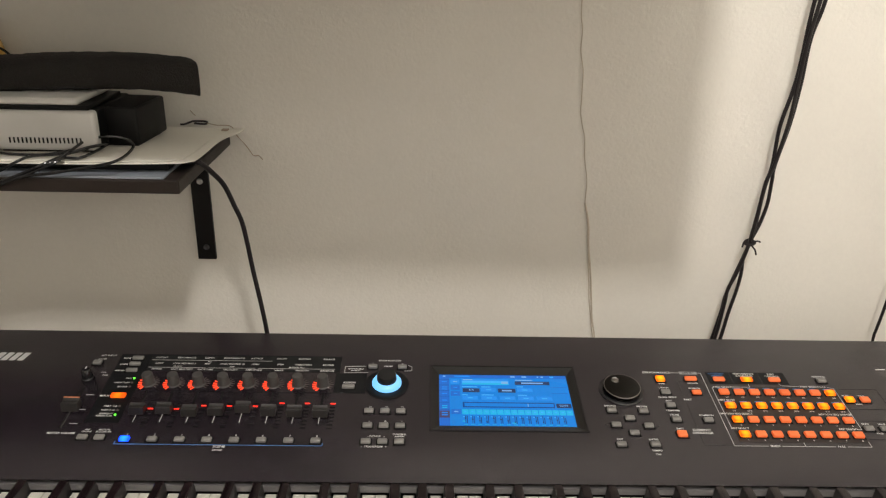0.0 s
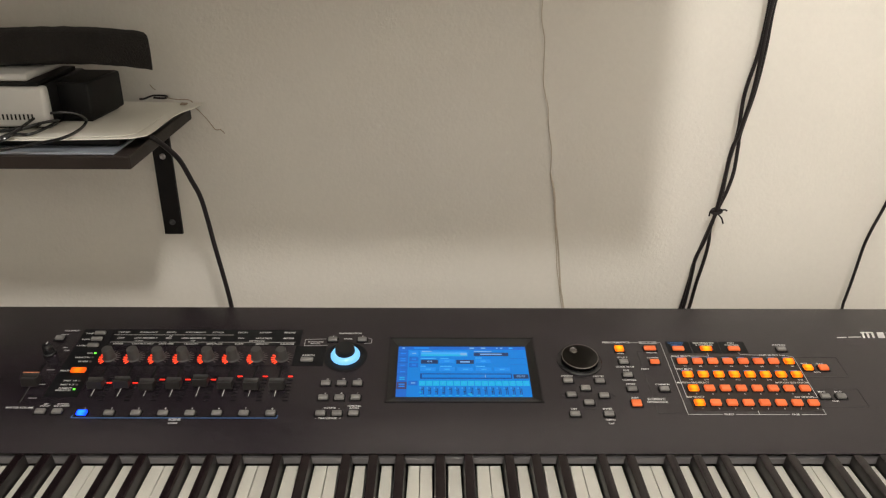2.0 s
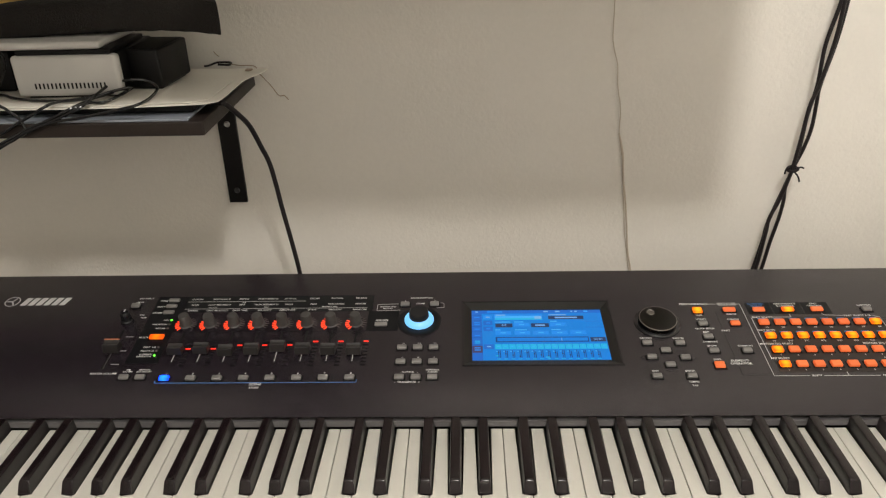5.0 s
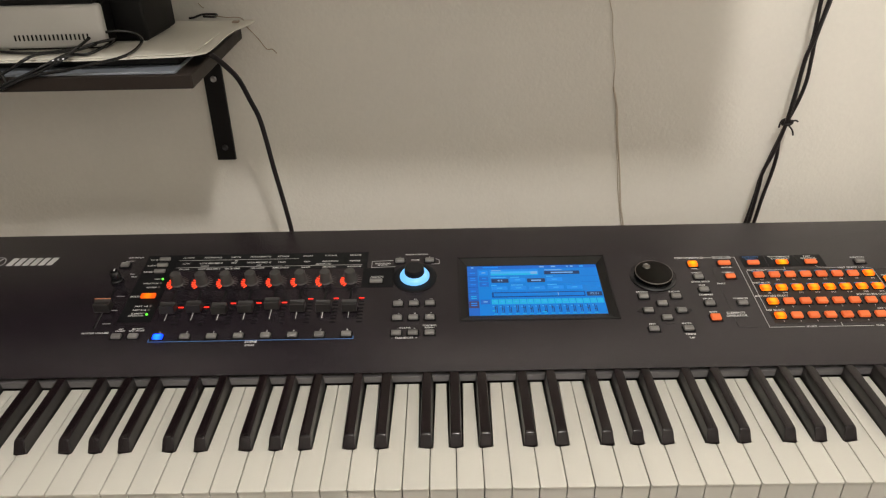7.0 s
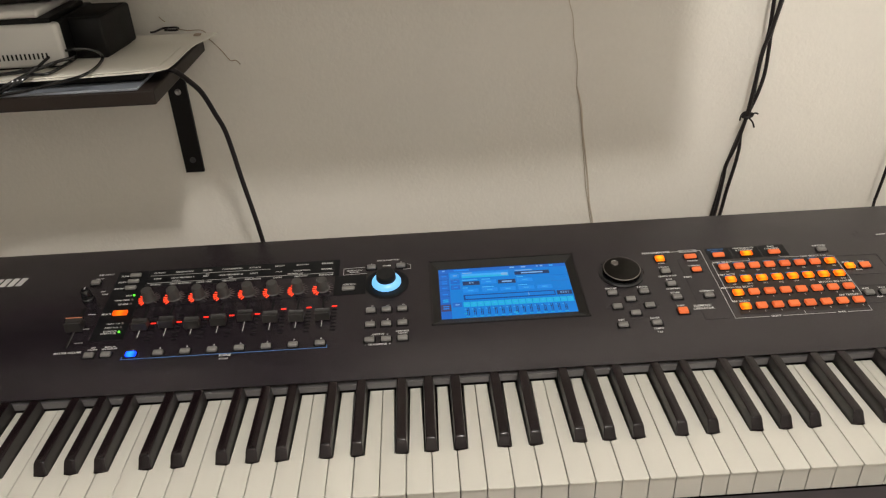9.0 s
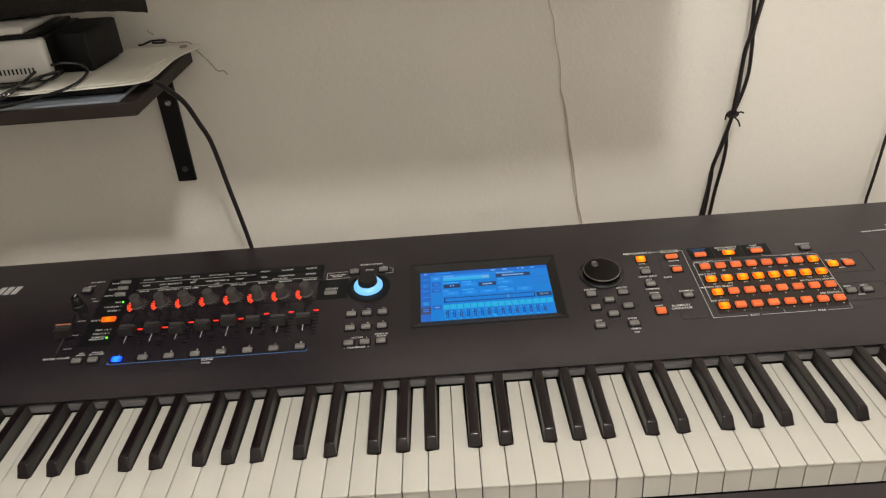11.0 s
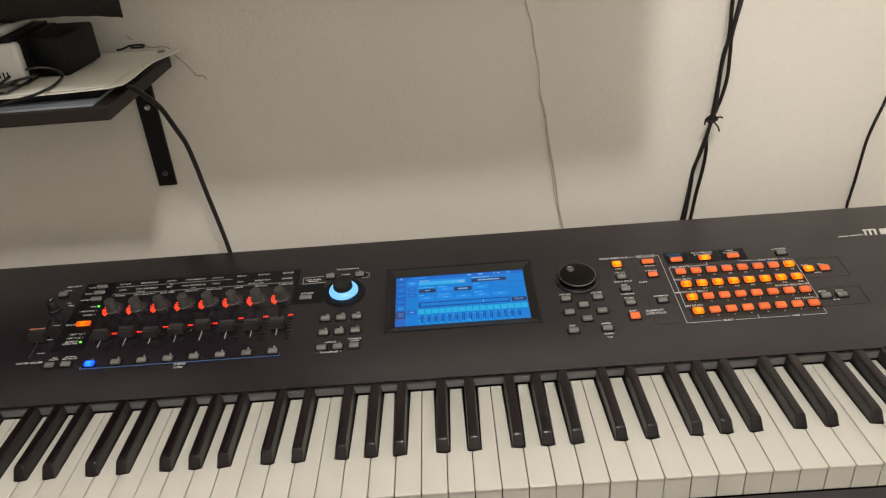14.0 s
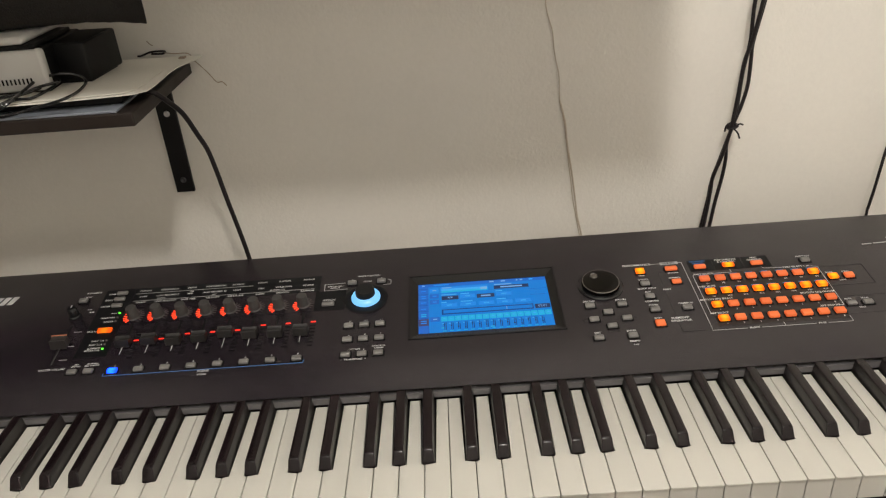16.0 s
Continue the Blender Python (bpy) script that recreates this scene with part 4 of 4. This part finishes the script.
single("white_card", card((-0.374, -0.358), 0.316, 0.4990, CARD_Z, 0.0011, 0.0040), PAPER, "large off-white card sheet with a curled edge", "card", smooth=True)
single("white_card", card((-0.386, -0.378), 0.319, 0.4130, CARD_Z + 0.0018, 0.0009, 0.0040), PAPER, "off-white card sheet lying on a larger one", "card", smooth=True)
ON_CARD = CARD_Z + 0.0030
pc_at = pose(-0.5395, 0.351, ON_CARD, 0, 0, 1)
mini_pc = thing("mini_pc", pc_at, "small silver mini computer with a row of dark vent slits", "computer")
part("front_shell", box(-0.0615, 0.0555, 0.0, 0.014, 0.0020, 0.0470, 0.0045, 3), SILVER_CASE, mini_pc, "satin silver front shell", at=pc_at, smooth=True)
part("casing", box(-0.0600, 0.0545, 0.0135, 0.115, 0.0022, 0.0468, 0.0030, 3), BLACK_PLASTIC, mini_pc, at=pc_at, smooth=True)
part("rubber_base", box(-0.052, 0.052, 0.006, 0.109, 0.0, 0.0020), BLACK_PLASTIC, mini_pc, at=pc_at)
part("top_inset", box(-0.055, 0.050, 0.003, 0.100, 0.0470, 0.0520, 0.0012), BLACK_PLASTIC, mini_pc, at=pc_at)
vent = finish("vent_slit", box(-0.00085, 0.00085, -0.0003, 0.0006, -0.0031, 0.0031), SLOT_BLACK)
for i in range(18):
    hung("vent_slit", vent, mini_pc, pc_at @ Matrix.Translation((-0.0390 + 0.00453 * i, -0.0001, 0.0140)))
top_at = pose(-0.580, 0.354, ON_CARD + 0.0520, 0, 0, 1)
single("silver_drive", box(-0.085, 0.079, 0.0, 0.122, 0.0, 0.0085, 0.0035, 3), SILVER_CASE, "flat silver drive case lying on the mini computer", "drive", at=top_at, smooth=True)


def foam_bar():
    bm = bmesh.new()
    rings, n, m = [], 60, 14
    for i in range(n + 1):
        s = i / n
        x = -0.78 + s * 0.3990
        d = max(x, -0.66) + 0.475
        z = 0.0010 - (0.300 if d < 0 else 0.78) * d * d
        ring = []
        for k in range(m):
            a = 2 * math.pi * k / m
            cy = 0.026 * math.copysign(abs(math.cos(a)) ** 0.42, math.cos(a))
            cz = 0.0195 * math.copysign(abs(math.sin(a)) ** 0.42, math.sin(a))
            r = 1 + 0.05 * noise.noise(Vector((x * 90, cy * 90, cz * 90)))
            ring.append(bm.verts.new((x - 0.40 * (cy + 0.026) * s, cy * r, max(0.0205 + z + cz * r, 0.0004 if x < -0.5 else -0.02))))
        rings.append(ring)
    for a, b in zip(rings, rings[1:]):
        for k in range(m):
            bm.faces.new((a[k], b[k], b[(k + 1) % m], a[(k + 1) % m]))
    bm.faces.new(rings[0])
    bm.faces.new(rings[-1][::-1])
    bmesh.ops.recalc_face_normals(bm, faces=bm.faces)
    return bm


single("foam_bar", foam_bar(), FOAM, "long black acoustic foam bar lying on the silver drive", "foam", at=pose(0, 0.451, ON_CARD + 0.0600, 0, 0, 4), smooth=True)
cube_at = pose(-0.4755, 0.3855, ON_CARD, 0, 0, -4)
black_cube = thing("black_speaker", cube_at, "small black box with rounded edges beside the computer", "speaker")
part("casing", box(-0.0235, 0.026, 0.0, 0.080, 0.0015, 0.0450, 0.003, 3), BLACK_PLASTIC, black_cube, at=cube_at, smooth=True)
part("top_inset", box(-0.0205, 0.0225, 0.004, 0.076, 0.0450, 0.0454), SLOT_BLACK, black_cube, at=cube_at)
part("rubber_base", box(-0.022, 0.022, 0.004, 0.071, 0.0, 0.0015), SLOT_BLACK, black_cube, at=cube_at)
single("power_supply", box(-0.720, -0.622, 0.385, 0.455, ON_CARD, ON_CARD + 0.046, 0.004), BLACK_PLASTIC, "black power supply block on the card", "power supply", smooth=True)
jar_at = pose(-0.6790, 0.4900, ON_CARD - 0.002)
jar = thing("jar", jar_at, "glass jar of yellow preserve with a ribbed tin lid", "jar")
part("glass_body", lathe([(0, 0), (0.030, 0), (0.033, 0.004), (0.033, 0.092), (0.030, 0.104), (0.0235, 0.1105), (0.0225, 0.1115), (0, 0.1115)], 32), YELLOW, jar, "yellow filled glass", at=jar_at, smooth=True)
part("lid", lathe([(0, 0.1112), (0.0228, 0.1112), (0.0240, 0.1130), (0.0228, 0.1155), (0.0240, 0.1180), (0.0228, 0.1205), (0.0240, 0.1230), (0.0232, 0.1290), (0.0218, 0.1305), (0, 0.1305)], 32), LID_TIN, jar, "ribbed tin screw lid", at=jar_at, smooth=True)

# cables lying on the shelf
z = ON_CARD + 0.0022
loops = (
    [(-0.74, 0.300, 0.985), (-0.66, 0.303, 1.0240), (-0.607, 0.304, 1.0510), (-0.586, 0.304, 1.0620), (-0.562, 0.304, 1.0720), (-0.534, 0.304, 1.0830), (-0.509, 0.304, 1.0940), (-0.505, 0.333, 1.0990), (-0.497, 0.357, 1.1050), (-0.475, 0.358, 1.1090), (-0.459, 0.362, 1.1070), (-0.452, 0.367, 1.1010), (-0.451, 0.366, 1.0950), (-0.449, 0.338, 1.0930), (-0.449, 0.304, 1.0950), (-0.471, 0.304, 1.0900), (-0.508, 0.304, 1.0830), (-0.542, 0.304, 1.0780), (-0.572, 0.304, 1.0690), (-0.593, 0.304, 1.0580), (-0.612, 0.3035, 1.0500), (-0.66, 0.301, 1.0300), (-0.74, 0.299, 1.0000)],
    [(-0.74, 0.302, 1.000), (-0.66, 0.304, 1.0310), (-0.606, 0.304, 1.0550), (-0.575, 0.304, 1.0700), (-0.548, 0.304, 1.0800), (-0.521, 0.304, 1.0920), (-0.511, 0.328, 1.0950), (-0.490, 0.338, 1.1010), (-0.476, 0.356, 1.1010)],
    [(-0.74, 0.303, 1.010), (-0.66, 0.304, 1.0380), (-0.604, 0.304, 1.0650), (-0.582, 0.304, 1.0770), (-0.564, 0.304, 1.0860), (-0.547, 0.304, 1.0950), (-0.544, 0.326, 1.0940), (-0.526, 0.333, 1.0940), (-0.511, 0.341, 1.0940), (-0.494, 0.354, 1.0970), (-0.488, 0.371, 1.0980)],
    [(-0.76, 0.376, 1.0930), (-0.69, 0.374, 1.0930), (-0.632, 0.365, 1.0930), (-0.611, 0.352, 1.0930), (-0.586, 0.340, 1.0930), (-0.558, 0.335, 1.0930), (-0.535, 0.337, 1.0930), (-0.518, 0.348, 1.0940), (-0.507, 0.360, 1.0950), (-0.494, 0.365, 1.0970)],
    [(-0.72, 0.330, 1.0935), (-0.66, 0.328, 1.0935), (-0.615, 0.320, 1.0945), (-0.597, 0.308, 1.0945), (-0.586, 0.303, 1.0900), (-0.578, 0.304, 1.0810), (-0.575, 0.304, 1.0700)],
    [(-0.529, 0.304, 1.0840), (-0.515, 0.304, 1.0930), (-0.507, 0.320, 1.0940), (-0.491, 0.323, 1.0940), (-0.481, 0.352, 1.0970), (-0.481, 0.371, 1.0990)],
    [(-0.70, 0.366, 1.1000), (-0.66, 0.366, 1.1300), (-0.629, 0.368, 1.1440), (-0.621, 0.367, 1.1410), (-0.616, 0.366, 1.1350), (-0.617, 0.366, 1.1240), (-0.625, 0.368, 1.1110), (-0.637, 0.372, 1.0990), (-0.66, 0.376, 1.0935)],
    [(-0.72, 0.458, 1.180), (-0.690, 0.460, 1.192), (-0.660, 0.462, 1.196), (-0.639, 0.462, 1.192), (-0.622, 0.463, 1.180), (-0.612, 0.466, 1.150), (-0.608, 0.480, 1.110), (-0.604, 0.492, z), (-0.590, 0.500, z)],
)
for line in loops:
    single("shelf_cable", tube(line, 0.0016, 8, 8), GLOSS_BLACK, "thin black cable looped loosely on the shelf", "cable", group="cables on the shelf", smooth=True)

# a cable from the shelf down behind the synthesizer
single("power_cable", tube([(-0.44, 0.44, 1.0805), (-0.399, 0.372, 1.0805), (-0.376, 0.35, 1.084), (-0.371, 0.352, 1.081), (-0.364, 0.362, 1.069), (-0.355, 0.376, 1.049), (-0.348, 0.388, 1.019), (-0.343, 0.396, 0.996), (-0.34, 0.402, 0.965), (-0.337, 0.406, 0.93), (-0.326, 0.41, 0.837), (-0.322, 0.405, 0.76), (-0.32, 0.4, 0.68)], 0.0030, 10, 10), CABLE, "black round cable hanging down from the shelf", "cable", smooth=True)

# thin wire on the wall
wire = [(0.068, 1.60), (0.072, 1.40), (0.075, 1.256), (0.079, 1.220), (0.080, 1.190), (0.085, 1.165), (0.087, 1.110), (0.095, 1.080), (0.098, 1.050), (0.104, 1.020), (0.105, 0.985), (0.111, 0.955), (0.115, 0.920), (0.1205, 0.875), (0.1250, 0.834), (0.1300, 0.805), (0.136, 0.773), (0.146, 0.70)]
single("wall_wire", tube([(x, WALL - 0.0024, h) for x, h in wire], 0.0006, 6, 6, 0.0006), STRING, "thin cream wire running down the wall", "wire", smooth=True)
single("wall_wire", tube([(x + 0.003 * min(1.0, i / 3) + 0.0008 * math.sin(i * 2.1), WALL - 0.0010, h) for i, (x, h) in enumerate(wire[10:])], 0.0012, 6, 6), STRING, "second thin cream wire beside another on the wall", "wire", smooth=True)

# the tied bundle of black cables
STRANDS = (
    (0.4965, 0.0025, ((0.3900, 1.5500), (0.3710, 1.3800), (0.3580, 1.2640), (0.3560, 1.1950), (0.3530, 1.1530), (0.3450, 1.1040), (0.3450, 1.0530), (0.3400, 1.0150), (0.3370, 0.9530), (0.3300, 0.9220), (0.3150, 0.8630), (0.3120, 0.8340), (0.3040, 0.7820), (0.2940, 0.7600), (0.2820, 0.7000))),
    (0.4925, 0.0025, ((0.3950, 1.5500), (0.3760, 1.3800), (0.3630, 1.2640), (0.3570, 1.2030), (0.3560, 1.1610), (0.3540, 1.1110), (0.3460, 1.0560), (0.3390, 1.0290), (0.3360, 0.9860), (0.3330, 0.9500), (0.3300, 0.9280), (0.3230, 0.8980), (0.3140, 0.8700), (0.3130, 0.8480), (0.3070, 0.7840), (0.2970, 0.7600), (0.2850, 0.7000))),
    (0.4995, 0.0025, ((0.4050, 1.5500), (0.3860, 1.3800), (0.3730, 1.2640), (0.3640, 1.2170), (0.3630, 1.1600), (0.3590, 1.1070), (0.3500, 1.0530), (0.3500, 1.0310), (0.3500, 0.9970), (0.3450, 0.9690), (0.3370, 0.9430), (0.3310, 0.9160), (0.3320, 0.8930), (0.3300, 0.8670), (0.3240, 0.8280), (0.3180, 0.7800), (0.3080, 0.7600), (0.2960, 0.7000))),
)
for depth, r, line in STRANDS:
    single("hanging_cable", tube([(x, depth, h) for x, h in line], r, 10, 8), CABLE, "black cable hanging in a tied bundle along the wall", "cable", group="tied cable bundle", smooth=True)
tie = thing("cable_tie", pose(0.3345, 0.496, 0.940), "black twist tie knotted round the cable bundle", "cable tie")
part("band", tube([(0.3345 + 0.0062 * math.cos(a / 8 * 2 * math.pi), 0.496 + 0.0062 * math.sin(a / 8 * 2 * math.pi), 0.941 + 0.0015 * math.sin(a)) for a in range(9)], 0.0023, 8, 4), CABLE, tie, smooth=True)
part("tail", tube([(0.3370, 0.494, 0.942), (0.3430, 0.492, 0.945), (0.3475, 0.493, 0.943)], 0.0012, 6, 4), CABLE, tie, smooth=True)
part("tail", tube([(0.3360, 0.494, 0.938), (0.3415, 0.492, 0.932), (0.3450, 0.493, 0.924)], 0.0012, 6, 4), CABLE, tie, smooth=True)
part("tail", tube([(0.3310, 0.494, 0.941), (0.3262, 0.495, 0.943), (0.3250, 0.496, 0.934)], 0.0012, 6, 4), CABLE, tie, smooth=True)

single("hanging_cable", tube([(0.612, 0.485, 1.20), (0.588, 0.485, 1.06), (0.567, 0.485, 0.985), (0.558, 0.485, 0.948), (0.5505, 0.485, 0.921), (0.5455, 0.485, 0.896), (0.5430, 0.485, 0.865), (0.5410, 0.485, 0.838), (0.5382, 0.485, 0.810), (0.5375, 0.485, 0.796), (0.536, 0.48, 0.70)], 0.0021, 8, 8), CABLE, "single thin black cable hanging beside the wall", "cable", smooth=True)

# a clip and a loose thread behind the card, a small nail hole
single("cable_clip", tube([(-0.441, 0.503, ON_CARD), (-0.436, 0.505, ON_CARD), (-0.431, 0.513, ON_CARD + 0.001), (-0.427, 0.520, ON_CARD + 0.001), (-0.411, 0.518, ON_CARD + 0.001), (-0.410, 0.509, ON_CARD), (-0.424, 0.507, ON_CARD + 0.001)], 0.0014, 6, 6), CABLE, "small black wire loop lying on the card", "clip", smooth=True)
single("loose_thread", tube([(-0.410, 0.512, ON_CARD), (-0.395, 0.503, ON_CARD + 0.0005), (-0.376, 0.502, ON_CARD - 0.001), (-0.374, 0.512, 1.080), (-0.373, 0.5262, 1.071), (-0.362, 0.5262, 1.056), (-0.354, 0.5262, 1.0455), (-0.347, 0.5262, 1.045), (-0.342, 0.5262, 1.039)], 0.0007, 6, 6, 0.0008), THREAD, "loose brown thread hanging over the wall", "thread", smooth=True)
single("loose_thread", tube([(-0.4335, 0.5262, 1.1050), (-0.4320, 0.5255, 1.1035), (-0.4300, 0.5262, 1.1005), (-0.4270, 0.5262, 1.0985)], 0.0006, 6, 6), THREAD, "short frayed thread end stuck to the wall", "thread", smooth=True)
single("paper_sticker", box(-0.3820, -0.3740, 0.4810, 0.4890, CARD_Z + 0.0006, CARD_Z + 0.0022, 0.0003), THREAD, "tiny brown paper sticker on the white card", "sticker")
